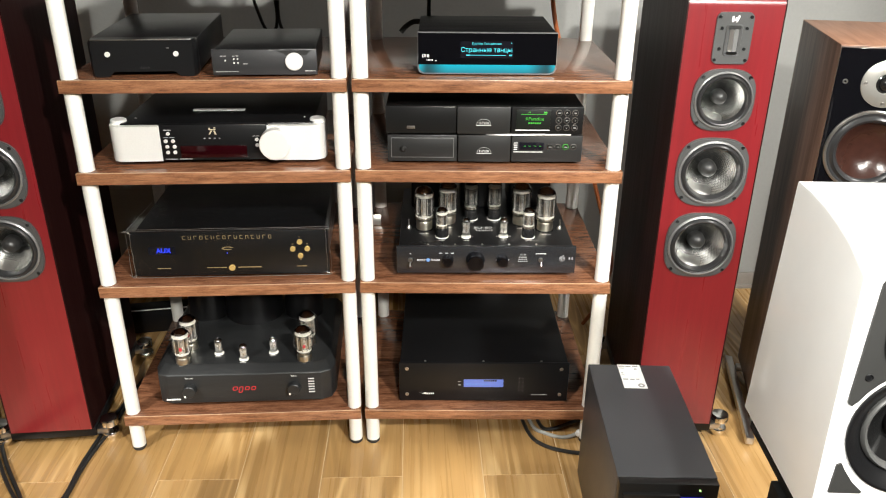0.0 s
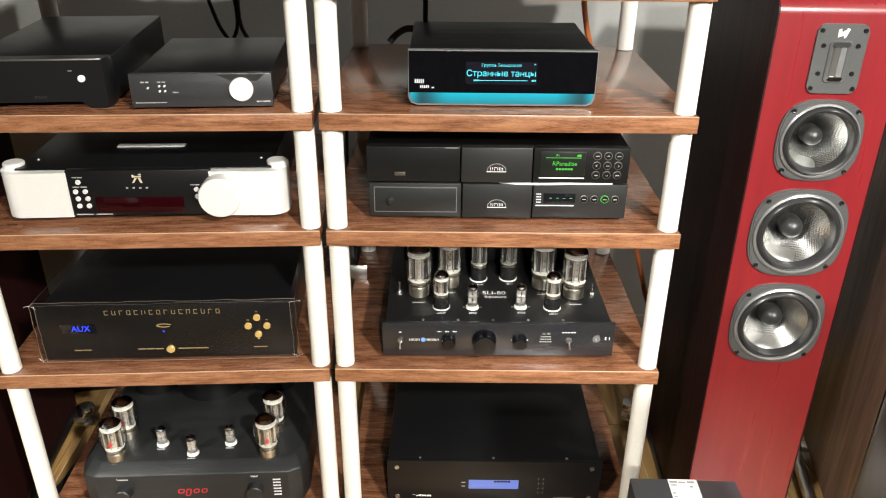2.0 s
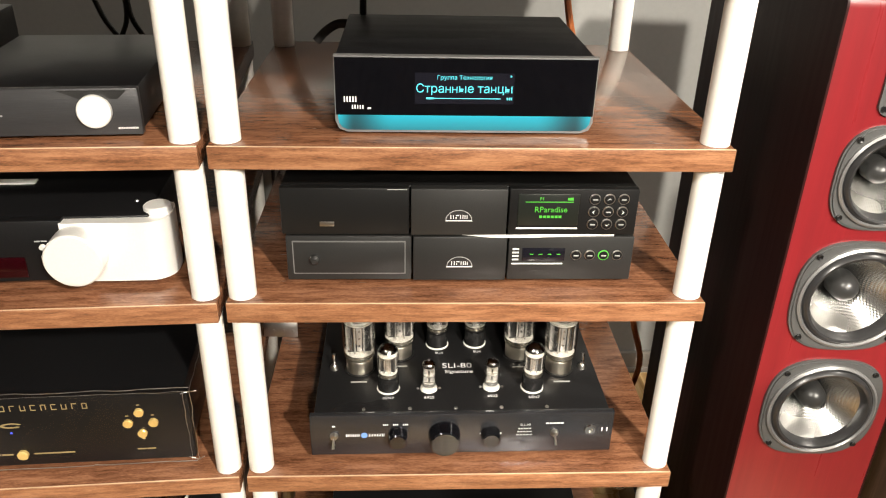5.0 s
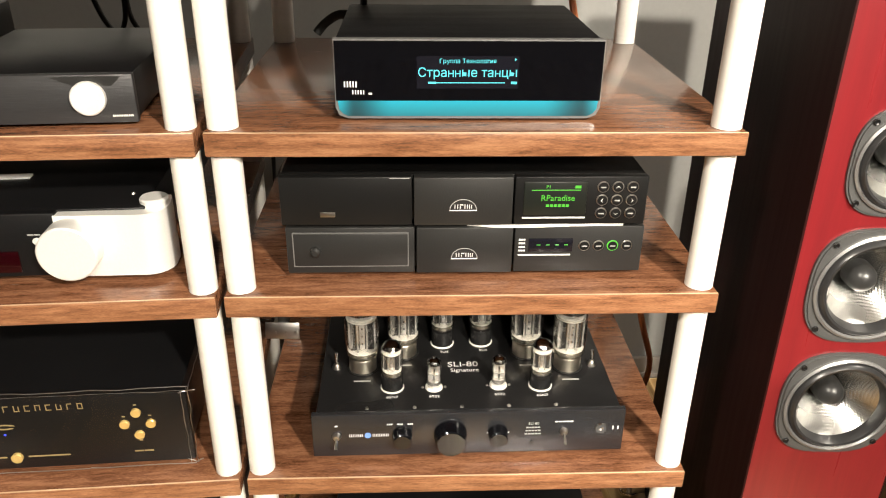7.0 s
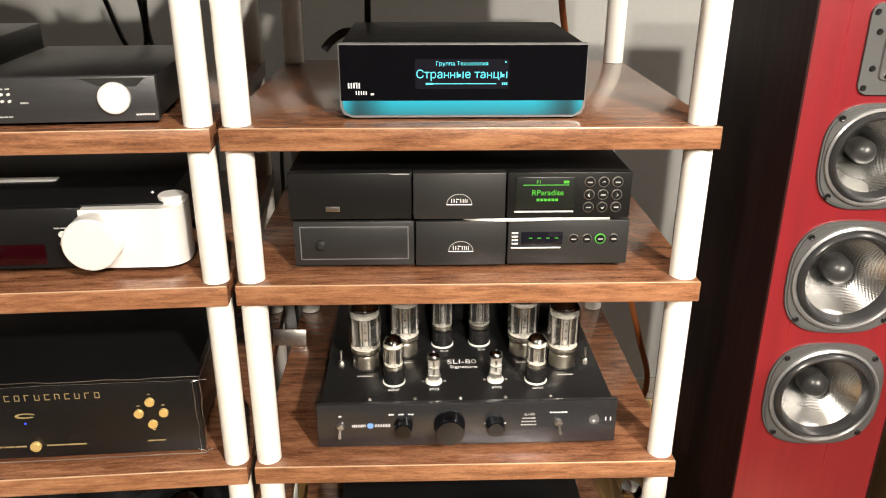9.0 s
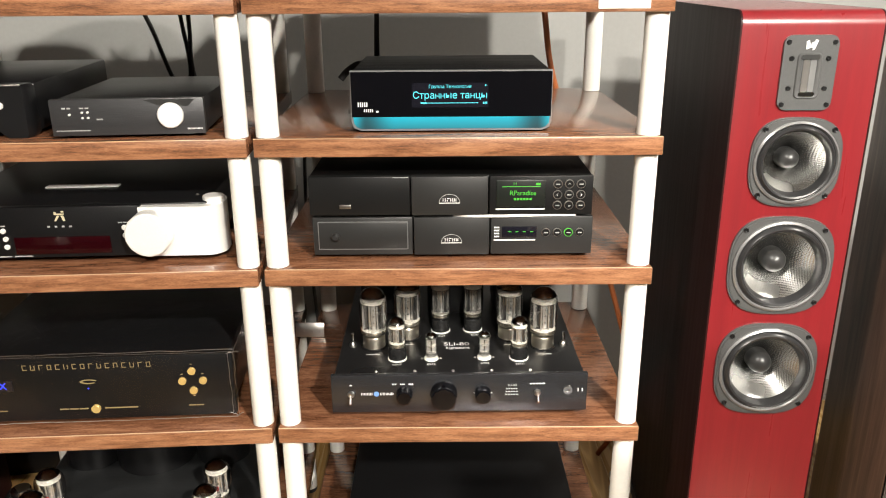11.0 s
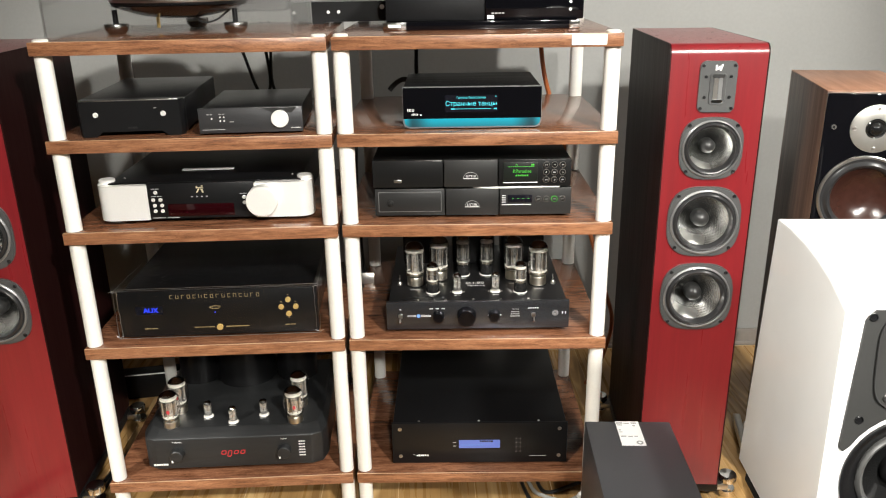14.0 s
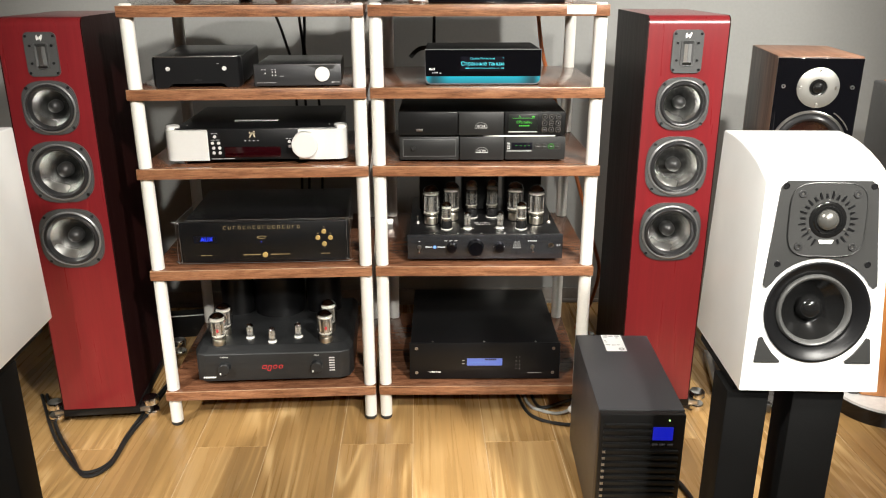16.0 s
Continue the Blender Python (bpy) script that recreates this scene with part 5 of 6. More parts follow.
def small_tube_amplifier():
    t = thing("valve_amplifier", pose(-0.2985, 2.028, shelf_z(1), 0, 0, 1.6), "dark grey valve amplifier with glass tubes and black cans", "amplifier")
    w, d, z0, z1 = 0.456, 0.37, 0.018, 0.118
    x = w / 2
    feet(t, (-0.17, 0.17), (0.06, d - 0.05), 0.019, 0.02)
    c = 0.035
    out = [(-x + c, 0), (x - c, 0), (x - 0.01, 0.012), (x, c + 0.01), (x, d), (-x, d), (-x, c + 0.01), (-x + 0.01, 0.012)]
    lip = 0.016
    lid = [(px * (x - 0.014) / x, py + (0.028 if py < 0.1 else 0)) for px, py in out]
    bm = B()
    loops = [[bm.verts.new((px, py, z)) for px, py in q] for q, z in ((out, z0), (out, z1 - lip), (lid, z1))]
    bm.faces.new(loops[0])
    bm.faces.new(loops[2][::-1])
    for va, vb in zip(loops, loops[1:]):
        for k in range(len(out)):
            j = (k + 1) % len(out)
            bm.faces.new((va[k], vb[k], vb[j], va[j]))
    bmesh.ops.recalc_face_normals(bm, faces=bm.faces)
    bmesh.ops.bevel(bm, geom=list(bm.edges), offset=0.003, segments=3, affect="EDGES", profile=0.5)
    part("chassis", bm, AYON, t)
    for bx in (-0.139, 0.124):
        k = part("knob", knob(B(), bx, z0 + 0.044, 0.0165, 0.02, 0.001, 36, 0.002), AYON, t, "dark round knob")
        part("pointer", box(B(), bx - 0.012, bx - 0.008, -0.0196, -0.019, z0 + 0.03, z0 + 0.036), WHITE_INK, k)
    writing("lettering", "Volume", 0.007, WHITE_INK, t, on_front(-0.139, -0.0005, z0 + 0.076))
    writing("lettering", "Input", 0.007, WHITE_INK, t, on_front(0.124, -0.0005, z0 + 0.076))
    bm = B()
    for k, (a, b, lo, hi) in enumerate(((-0.03, -0.017, 0, 0.012), (-0.014, -0.003, -0.007, 0.012), (0.001, 0.013, 0, 0.012), (0.017, 0.029, 0, 0.012))):
        pts = round_rect(b - a, hi - lo, 0.004, 4, (a + b) / 2, (lo + hi) / 2)
        ins = round_rect(b - a - 0.005, hi - lo - 0.005, 0.002, 4, (a + b) / 2, (lo + hi) / 2)
        va = [bm.verts.new((px + pz * 0.25, 0, pz)) for px, pz in pts]
        vb = [bm.verts.new((px + pz * 0.25, 0, pz)) for px, pz in ins]
        for i in range(len(pts)):
            j = (i + 1) % len(pts)
            bm.faces.new((va[i], va[j], vb[j], vb[i]))
    part("maker_mark", bm, RED_INK, t, "red script-like mark", at=Matrix.Translation((-0.004, -0.0006, z0 + 0.036)))
    bars("print_bar", t, WHITE_INK, -0.202, -0.166, z0 + 0.013, 0.005, 0.0, 6, 0.15)
    for k in range(6):
        bars("print_bar", t, WHITE_INK, 0.16, 0.176, z0 + 0.066 - 0.008 * k, 0.003, 0.0, 3, 0.15)
    for tx, ty in ((-0.158, 0.042), (0.15, 0.042), (-0.155, 0.11), (0.153, 0.12)):
        tb = power_tube(t, pose(tx, ty, z1, 0, 0, 15), 0.0268, 0.098, 0.019, 0.017, TUBE_STEEL, ANODE, bulb=True)
        part("printed_mark", slab(B(), round_rect(0.007, 0.01, 0.003, 3, -0.003, 0.052), -0.0272, -0.0269), RED_INK, tb)
        bars("print_bar", t, GREY_INK, tx - 0.006, tx + 0.006, z1, 0.0003, ty - 0.022)
    for tx, ty in ((-0.075, 0.078), (-0.006, 0.047), (0.066, 0.076)):
        spun_tube(t, pose(tx, ty, z1), 0.0105, 0.047)
        part("print_bar", box(B(), tx - 0.008, tx + 0.008, ty - 0.018, ty - 0.015, z1, z1 + 0.0003), GREY_INK, t)
    for tx, ty, r, h in ((-0.015, 0.3, 0.08, 0.21), (-0.145, 0.3, 0.055, 0.21), (0.125, 0.3, 0.055, 0.21)):
        part("transformer_can", turn(B(), [(0, 0), (r, 0), (r, h - 0.006), (r - 0.006, h), (0, h)], None, 48), BLACK, t, "black cylindrical transformer can", at=Matrix.Translation((tx, ty, z1)))
    return t


def music_streamer():
    t = thing("music_player", pose(0.297, 2.048, shelf_z(4), 0, 0, -1.6), "black streaming player with cyan display and teal light strip", "player")
    w, d, h = 0.301, 0.25, 0.092
    x = w / 2
    feet(t, (-0.12, 0.12), (0.04, d - 0.04), 0.004, 0.01)
    part("case", box(B(), -x + 0.001, x - 0.001, 0.008, d, 0.003, h - 0.0015, 0.003), BRUSHED, t)
    rim = [(-x, h), (-x, 0.016), (-x + 0.004, 0.007), (-x + 0.014, 0.003), (x - 0.014, 0.003), (x - 0.004, 0.007), (x, 0.016), (x, h)]
    fr = part("front_frame", slab(B(), rim, -0.001, 0.009), RIM_GREY, t, "satin metal front rim")
    ins = [(-x + 0.0013, h - 0.0016), (-x + 0.0013, 0.024), (x - 0.0013, 0.024), (x - 0.0013, h - 0.0016)]
    gl = part("glass_front", slab(B(), ins, -0.0025, -0.001), GLOSS, t, "black glass front")
    strip = [(-x + 0.003, 0.0235), (-x + 0.004, 0.014), (-x + 0.008, 0.009), (-x + 0.014, 0.006), (x - 0.014, 0.006), (x - 0.008, 0.009), (x - 0.004, 0.014), (x - 0.003, 0.0235)]
    part("light_strip", slab(B(), strip, -0.0018, -0.001), TEAL_BAR, t, "glowing teal light strip")
    part("screen", slab(B(), round_rect(0.114, 0.036, 0.001, 2, -0.002, 0.056), -0.0029, -0.0024), DARK_WINDOW, gl)
    writing("display_text", "Группа Технология", 0.0068, CYAN, gl, on_front(-0.002, -0.0031, 0.0685))
    writing("display_text", "Странные танцы", 0.0142, CYAN, gl, on_front(-0.002, -0.0031, 0.0555), squeeze=1.0)
    bars("progress_line", gl, CYAN, -0.046, 0.04, 0.0445, 0.0009, -0.0029)
    bars("progress_mark", gl, CYAN, -0.046, -0.037, 0.0445, 0.0022, -0.0029)
    bars("time_mark", gl, CYAN, 0.047, 0.054, 0.0445, 0.003, -0.0029, 3)
    part("play_mark", slab(B(), [(0.05, 0.069), (0.0525, 0.0705), (0.05, 0.072)], -0.0031, -0.0028), CYAN, gl)
    bars("maker_mark", gl, WHITE_INK, -0.14, -0.124, 0.0425, 0.0065, -0.0025, 5, 0.5)
    bars("print_bar", gl, WHITE_INK, -0.131, -0.116, 0.0335, 0.0045, -0.0025, 5, 0.55)
    bars("print_bar", gl, WHITE_INK, -0.113, -0.109, 0.032, 0.002, -0.0025)
    part("antenna", rod(B(), (-0.13, d - 0.012, h * 0.4), (-0.128, d + 0.012, 0.19), 0.0055, 12, 0.004), RUBBER, t, "black rod antenna")
    part("side_antenna", hose(B(), [(-0.14, d - 0.004, 0.075), (-0.165, d + 0.012, 0.074), (-0.185, d + 0.016, 0.062), (-0.198, d + 0.016, 0.048)], 0.0065, 10), RUBBER, t, "black bent side antenna")
    return t


def charcoal_unit(z, label, upper):
    t = thing("hifi_component", pose(0.2985 if not upper else 0.2955, 2.05 if not upper else 2.047, z, 0, 0, -1.6), label, "hi-fi unit", "stacked charcoal units")
    w, d, h = 0.442, 0.30, 0.0665
    x = w / 2
    z0 = 0.009 if not upper else 0.006
    feet(t, (-0.17, 0.17), (0.05, d - 0.05), z0 + 0.001, 0.014)
    part("case", box(B(), -x, x, 0.012, d, z0, z0 + 0.059, 0.002), NAIM_DARK, t)
    s1, s2 = -0.0625, 0.059
    mats = (NAIM_DARK, NAIM, NAIM_DARK) if upper else (NAIM, NAIM, NAIM)
    panels = []
    for a, b, m, proud in ((-x, s1 - 0.0012, mats[0], 0.0), (s1 + 0.0012, s2 - 0.0012, mats[1], -0.002), (s2 + 0.0012, x, mats[2], 0.0)):
        panels.append(part("front_panel", box(B(), a, b, proud, 0.013, z0 - 0.002, z0 + 0.06, 0.0015), m, t))
    # half-round emblem in the middle: a thin arch over a bar and a row of small letters drawn as bars
    n = 14
    arch = [(0.0165 * math.cos(math.pi * k / n), 0.014 * math.sin(math.pi * k / n)) for k in range(n + 1)]
    arch += [(0.0157 * math.cos(math.pi * k / n), 0.0133 * math.sin(math.pi * k / n)) for k in range(n, -1, -1)]
    em = part("emblem", slab(B(), arch, -0.0006, 0.0), GREY_INK, panels[1], "half-round thin outlined emblem", at=Matrix.Translation((-0.002, -0.002, z0 + 0.0185)))
    part("emblem_base", box(B(), -0.0165, 0.0165, -0.0006, 0.0, -0.0011, 0.0), WHITE_INK, em)
    for k, (a, b2, lo, hi) in enumerate(((-0.0105, -0.0095, 0.002, 0.0072), (-0.0072, -0.0062, 0.002, 0.007), (-0.004, 0.0, 0.0062, 0.0072), (-0.004, -0.003, 0.002, 0.0048), (0.0015, 0.0025, 0.002, 0.0072), (0.0045, 0.0055, 0.002, 0.007), (0.007, 0.008, 0.002, 0.007), (0.0095, 0.0105, 0.002, 0.0066))):
        part("emblem_stroke", box(B(), a, b2, -0.0006, 0.0, lo, hi), WHITE_INK, em)
    if upper:
        p = panels[2]
        scr = part("screen", box(B(), 0.071, 0.147, -0.0015, 0.0005, z0 + 0.011, z0 + 0.054, 0.001), GREEN_BACK, p, "dark screen with green text")
        writing("display_text", "RParadise", 0.0105, GREEN, scr, on_front(0.112, -0.0018, z0 + 0.033))
        bars("display_bar", scr, GREEN, 0.098, 0.127, z0 + 0.0235, 0.0032, -0.0016, 6, 0.25)
        writing("display_text", "P1", 0.006, GREEN, scr, on_front(0.1, -0.0018, z0 + 0.0475))
        bars("display_line", scr, GREEN, 0.08, 0.139, z0 + 0.0435, 0.0009, -0.0016)
        bars("display_mark", scr, GREEN, 0.132, 0.139, z0 + 0.0475, 0.0035, -0.0016)
        bars("underline", p, WHITE_INK, 0.07, 0.147, z0 + 0.007, 0.002, 0.0)
        for i, bx in enumerate((0.166, 0.184, 0.202)):
            for j, bz in enumerate((0.047, 0.03, 0.013)):
                bt = part("button", knob(B(), bx, z0 + bz, 0.0072, 0.0015, 0, 24, 0.0005), STEEL, p)
                part("button_face", knob(B(), bx, z0 + bz, 0.006, 0.0022, 0, 24, 0.0005), NAIM_DARK, bt)
                if i == 1 and j != 1:
                    s = 1 if j == 0 else -1
                    part("arrow", slab(B(), [(bx - 0.003, z0 + bz - 0.001 * s), (bx, z0 + bz + 0.002 * s), (bx + 0.003, z0 + bz - 0.001 * s), (bx, z0 + bz + 0.0008 * s)], -0.0026, -0.002), WHITE_INK, bt)
                elif j == 1 and i != 1:
                    s = 1 if i == 2 else -1
                    part("arrow", slab(B(), [(bx - 0.001 * s, z0 + bz + 0.003), (bx + 0.002 * s, z0 + bz), (bx - 0.001 * s, z0 + bz - 0.003), (bx + 0.0006 * s, z0 + bz)], -0.0026, -0.002), WHITE_INK, bt)
                else:
                    part("print_bar", box(B(), bx - 0.0032, bx + 0.0032, -0.0026, -0.002, z0 + bz - 0.0008, z0 + bz + 0.0008), GREY_INK, bt)
        part("input_socket", box(B(), -0.174, -0.156, -0.0008, 0.001, z0 + 0.009, z0 + 0.0155, 0.0005), STEEL, panels[0], "small metal socket")
        # Not print: a glint on the panel's top edge, painted as a grey bar.
        bars("edge_glint", panels[0], GREY_INK, -0.09, -0.066, z0 + 0.0585, 0.0008, 0.0)
    else:
        p = panels[0]
        part("drawer_groove", slab(B(), round_rect(0.1425, 0.0465, 0.001, 2, -0.142, z0 + 0.0305), -0.0012, 0.0005), RIM_GREY, p)
        dr = part("drawer", box(B(), -0.212, -0.072, -0.002, 0.0005, z0 + 0.0085, z0 + 0.0525, 0.0012), NAIM, p, "swing-out disc drawer front")
        part("pull", knob(B(), -0.1855, z0 + 0.029, 0.0065, 0.008, -0.002, 24, 0.003), NAIM, dr)
        p = panels[2]
        scr = part("screen", box(B(), 0.078, 0.133, -0.001, 0.0005, z0 + 0.026, z0 + 0.044, 0.0005), DARK_WINDOW, p)
        for k in range(4):
            bars("display_dash", scr, GREEN, 0.088 + k * 0.0115, 0.0925 + k * 0.0115, z0 + 0.0355, 0.001, -0.001)
        for k in range(4):
            bars("print_bar", p, WHITE_INK, 0.0655, 0.074, z0 + 0.0425 - 0.005 * k, 0.0022, 0.0, 3, 0.15)
        bars("underline", p, WHITE_INK, 0.065, 0.131, z0 + 0.0215, 0.0018, 0.0)
        for k in range(4):
            bx = 0.1475 + k * 0.0178
            bt = part("button", knob(B(), bx, z0 + 0.034, 0.007, 0.0015, 0, 24, 0.0005), GREEN if k == 2 else STEEL, p)
            part("button_face", knob(B(), bx, z0 + 0.034, 0.0059, 0.0022, 0, 24, 0.0005), NAIM_DARK, bt)
            part("print_bar", box(B(), bx - 0.0032, bx + 0.0032, -0.0026, -0.002, z0 + 0.0332, z0 + 0.0348), GREY_INK, bt)
    return t


def large_tube_amplifier():
    t = thing("valve_amplifier", pose(0.3085, 2.033, shelf_z(2), 0, 0, -1.0), "black valve amplifier with ten glass tubes and gunmetal front", "amplifier")
    w, d, z0, z1 = 0.43, 0.40, 0.014, 0.0815
    x = w / 2
    feet(t, (-0.16, 0.16), (0.05, d - 0.05), 0.015, 0.018)
    part("chassis", box(B(), -x + 0.006, x - 0.006, 0.008, d, z0 + 0.002, z1, 0.002), LID_BLACK, t)
    f = part("front_panel", box(B(), -x, x, 0, 0.009, z0 - 0.002, z1 + 0.0005, 0.0012), GUNMETAL, t, "gunmetal brushed front panel")
    for k in range(5):
        bx = -0.14 + k * 0.065
        part("lid_screw", turn(B(), [(0, 0), (0.003, 0), (0.0022, 0.0016), (0, 0.002)], pose(bx, 0.014, z1), 12), STEEL, t)
    zc = z0 + 0.033
    for bx, r, l in ((-0.0925, 0.0128, 0.018), (-0.0265, 0.021, 0.024), (0.039, 0.0128, 0.018)):
        part("knob", turn(B(), [(0, 0), (r * 1.08, 0), (r * 1.08, 0.004), (r, 0.007), (r, l - 0.002), (r - 0.002, l), (0, l)], Matrix.Translation((bx, 0, zc)) @ FRONT, 40), GLOSS, f, "black round knob")
    for bx in (-0.182, 0.131):
        st = part("toggle_switch", turn(B(), [(0, 0), (0.006, 0), (0.006, 0.002), (0.004, 0.006), (0, 0.006)], Matrix.Translation((bx, 0, zc)) @ FRONT, 16), STEEL, f, "metal toggle switch")
        part("lever", rod(B(), (bx, -0.005, zc), (bx, -0.016, zc - 0.011), 0.0018, 10, 0.003), CHROME, st)
        bars("print_bar", f, WHITE_INK, bx - 0.013 if bx > 0 else bx - 0.002, bx + 0.013 if bx > 0 else bx + 0.002, zc + 0.0165, 0.002, 0.0, 5 if bx > 0 else 1, 0.25)
    bars("maker_mark", f, WHITE_INK, -0.165, -0.145, zc, 0.0045, 0.0, 8, 0.6)
    bars("maker_mark", f, WHITE_INK, -0.133, -0.11, zc, 0.0045, 0.0, 10, 0.6)
    part("round_mark", turn(B(), [(0, 0), (0.0045, 0), (0.0045, 0.0006), (0, 0.0006)], Matrix.Translation((-0.1395, 0, zc)) @ FRONT, 24), BLUE_INK, f, "blue round mark")
    for bx in (-0.109, -0.095, -0.081):
        bars("print_bar", f, WHITE_INK, bx - 0.004, bx + 0.004, zc + 0.018, 0.002, 0.0, 3, 0.3)
    for bx in (0.025, 0.054):
        bars("print_bar", f, WHITE_INK, bx - 0.001, bx + 0.001, zc, 0.002, 0.0)
    writing("lettering", "SLI-80", 0.006, GREY_INK, f, on_front(0.0885, -0.0003, zc + 0.014))
    for k in range(3):
        bars("print_bar", f, GREY_INK, 0.0765 + (2 - k) * 0.001, 0.1 - (2 - k) * 0.001, zc + 0.0075 - k * 0.0055, 0.002, 0.0, 5, 0.2)
    part("sensor", knob(B(), 0.087, zc - 0.0175, 0.0028, 0.001, 0, 16, 0.0003), GLOSS, f)
    part("headphone_jack", turn(B(), [(0.0035, 0), (0.0035, 0.0025), (0.0075, 0.0025), (0.0085, 0), (0, 0)], Matrix.Translation((0.182, 0, zc + 0.004)) @ FRONT, 24), CHROME, f, "chrome headphone socket")
    for dx in (-0.0035, 0.0035):
        bars("print_bar", f, WHITE_INK, 0.203 + dx - 0.0008, 0.203 + dx + 0.0008, zc + 0.004, 0.006, 0.0)
    flat = lambda px, py: pose(px, py, z1 + 0.0003)
    writing("lettering", "SLI-80", 0.0175, WHITE_INK, t, flat(-0.002, 0.115), squeeze=1.05)
    writing("lettering", "Signature", 0.0115, WHITE_INK, t, flat(0.0, 0.1))
    big = ((-0.1495, 0.11), (0.152, 0.105), (-0.09, 0.148), (0.095, 0.143))
    for tx, ty in big:
        power_tube(t, pose(tx, ty, z1, 0, 0, 5), 0.0245, 0.114, 0.02, 0.024, TUBE_STEEL, ANODE)
        part("socket_ring", turn(B(), [(0.021, 0), (0.023, 0.001), (0.023, 0.0025), (0.02, 0.003)], pose(tx, ty, z1), 28), TUBE_BASE, t)
    for tx, ty in ((-0.106, 0.062), (0.105, 0.06)):
        power_tube(t, pose(tx, ty, z1, 0, 0, -8), 0.0152, 0.078, 0.0155, 0.0235, TUBE_BASE, ANODE)
        part("socket_ring", turn(B(), [(0.0155, 0), (0.0168, 0), (0.0166, 0.002), (0.0155, 0.0025)], pose(tx, ty, z1), 28), CERAMIC, t, "white ceramic socket ring")
        writing("lettering", "6SN7", 0.0075, WHITE_INK, t, flat(tx, ty - 0.024))
    for tx, ty in ((-0.03, 0.175), (0.03, 0.178)):
        power_tube(t, pose(tx, ty, z1, 0, 0, 3), 0.0185, 0.112, 0.0168, 0.026, TUBE_BASE, ANODE)
        part("socket_ring", turn(B(), [(0.0168, 0), (0.0181, 0), (0.0179, 0.002), (0.0168, 0.0025)], pose(tx, ty, z1), 28), CERAMIC, t, "white ceramic socket ring")
        writing("lettering", "5U4", 0.0075, WHITE_INK, t, flat(tx + 0.002, ty - 0.026))
    for tx, ty in ((-0.047, 0.06), (0.045, 0.062)):
        spun_tube(t, pose(tx, ty, z1), 0.0105, 0.052)
        writing("lettering", "6922", 0.0075, WHITE_INK, t, flat(tx, ty - 0.022))
        for dx in (-0.016, 0.016):
            part("lid_screw", turn(B(), [(0, 0), (0.0022, 0), (0.0016, 0.0014), (0, 0.0018)], pose(tx + dx, ty, z1), 10), STEEL, t)
    for tx, ty in ((-0.188, 0.112), (0.19, 0.108)):
        st = part("toggle_switch", turn(B(), [(0, 0), (0.007, 0), (0.007, 0.003), (0.004, 0.008), (0, 0.008)], pose(tx, ty, z1), 16), STEEL, t, "metal toggle switch")
        part("lever", rod(B(), (tx, ty, z1 + 0.006), (tx, ty + 0.003, z1 + 0.024), 0.002, 10, 0.0028), CHROME, st)
    for tx, ty in big:
        part("print_bar", box(B(), tx - 0.012, tx + 0.012, ty - 0.034, ty - 0.031, z1, z1 + 0.0003), GREY_INK, t)
    for tx in (-0.13, 0.0, 0.13):
        part("transformer_cover", box(B(), tx - 0.055, tx + 0.055, 0.25, 0.37, z1, z1 + 0.115, 0.006), BLACK, t, "black transformer cover")
    return t


def power_conditioner():
    t = thing("power_conditioner", pose(0.3135, 2.038, shelf_z(1), 0, 0, -1.6), "black power conditioner with pale blue display and screwed front", "power unit")
    w, d, z0, z1 = 0.439, 0.42, 0.008, 0.12
    x = w / 2
    feet(t, (-0.16, 0.16), (0.05, d - 0.05), 0.009, 0.018)
    part("case", box(B(), -x + 0.003, x - 0.003, 0.006, d, z0, z1 - 0.001, 0.002), BLACK, t)
    f = part("front_panel", box(B(), -x, x, 0, 0.007, z0 - 0.003, z1, 0.0012), BLACK, t)
    part("screen", box(B(), -0.052, 0.051, -0.0012, 0.001, 0.048, 0.071, 0.0005), PALE_BLUE, f, "lit pale blue screen")
    bars("display_bar", f, DARK_WINDOW, 0.0, 0.034, 0.068, 0.0045, -0.0012, 6, 0.15)
    bars("display_bar", f, BLUE_INK, -0.046, 0.012, 0.057, 0.003, -0.0012, 7, 0.4)
    for z in (0.064, 0.054):
        bars("print_bar", f, GREY_INK, -0.067, -0.059, z, 0.002, 0.0)
    for k in range(4):
        for bx in (0.092, 0.102):
            bars("indicator_dot", f, GREY_INK, bx - 0.001, bx + 0.001, 0.075 - 0.0125 * k, 0.0018, 0.0)
    for bx in (-x + 0.02, x - 0.02):
        for z in (0.103, 0.025):
            part("screw", turn(B(), [(0, 0.001), (0.002, 0.0022), (0.0042, 0.002), (0.005, 0), (0, 0)], pose(bx, 0, z, 90), 16), STEEL, f)
    for bx in (-0.152, -0.002, 0.148):
        part("lid_screw", turn(B(), [(0, 0), (0.0032, 0), (0.0022, 0.0018), (0, 0.0022)], pose(bx, 0.012, z1 - 0.001), 12), STEEL, t)
    part("emblem", slab(B(), [(-0.168, 0.03), (-0.164, 0.03), (-0.159, 0.0245), (-0.15, 0.03), (-0.154, 0.03), (-0.159, 0.027)], -0.0005, 0), WHITE_INK, f)
    bars("maker_mark", f, WHITE_INK, -0.154, -0.128, 0.027, 0.0045, 0.0, 5, 0.25)
    bars("print_bar", f, GREY_INK, 0.126, 0.168, 0.024, 0.0018, 0.0, 8, 0.2)
    return t


arched_amplifier()
slim_dac()
silver_cheek_player()
wrapped_amplifier()
small_tube_amplifier()
music_streamer()
charcoal_unit(shelf_z(3), "charcoal disc player with drawer door and round buttons", False)
charcoal_unit(shelf_z(3) + 0.0695, "charcoal streaming player with green text display, stacked on another", True)
large_tube_amplifier()
power_conditioner()

# ---- on top of the racks ----


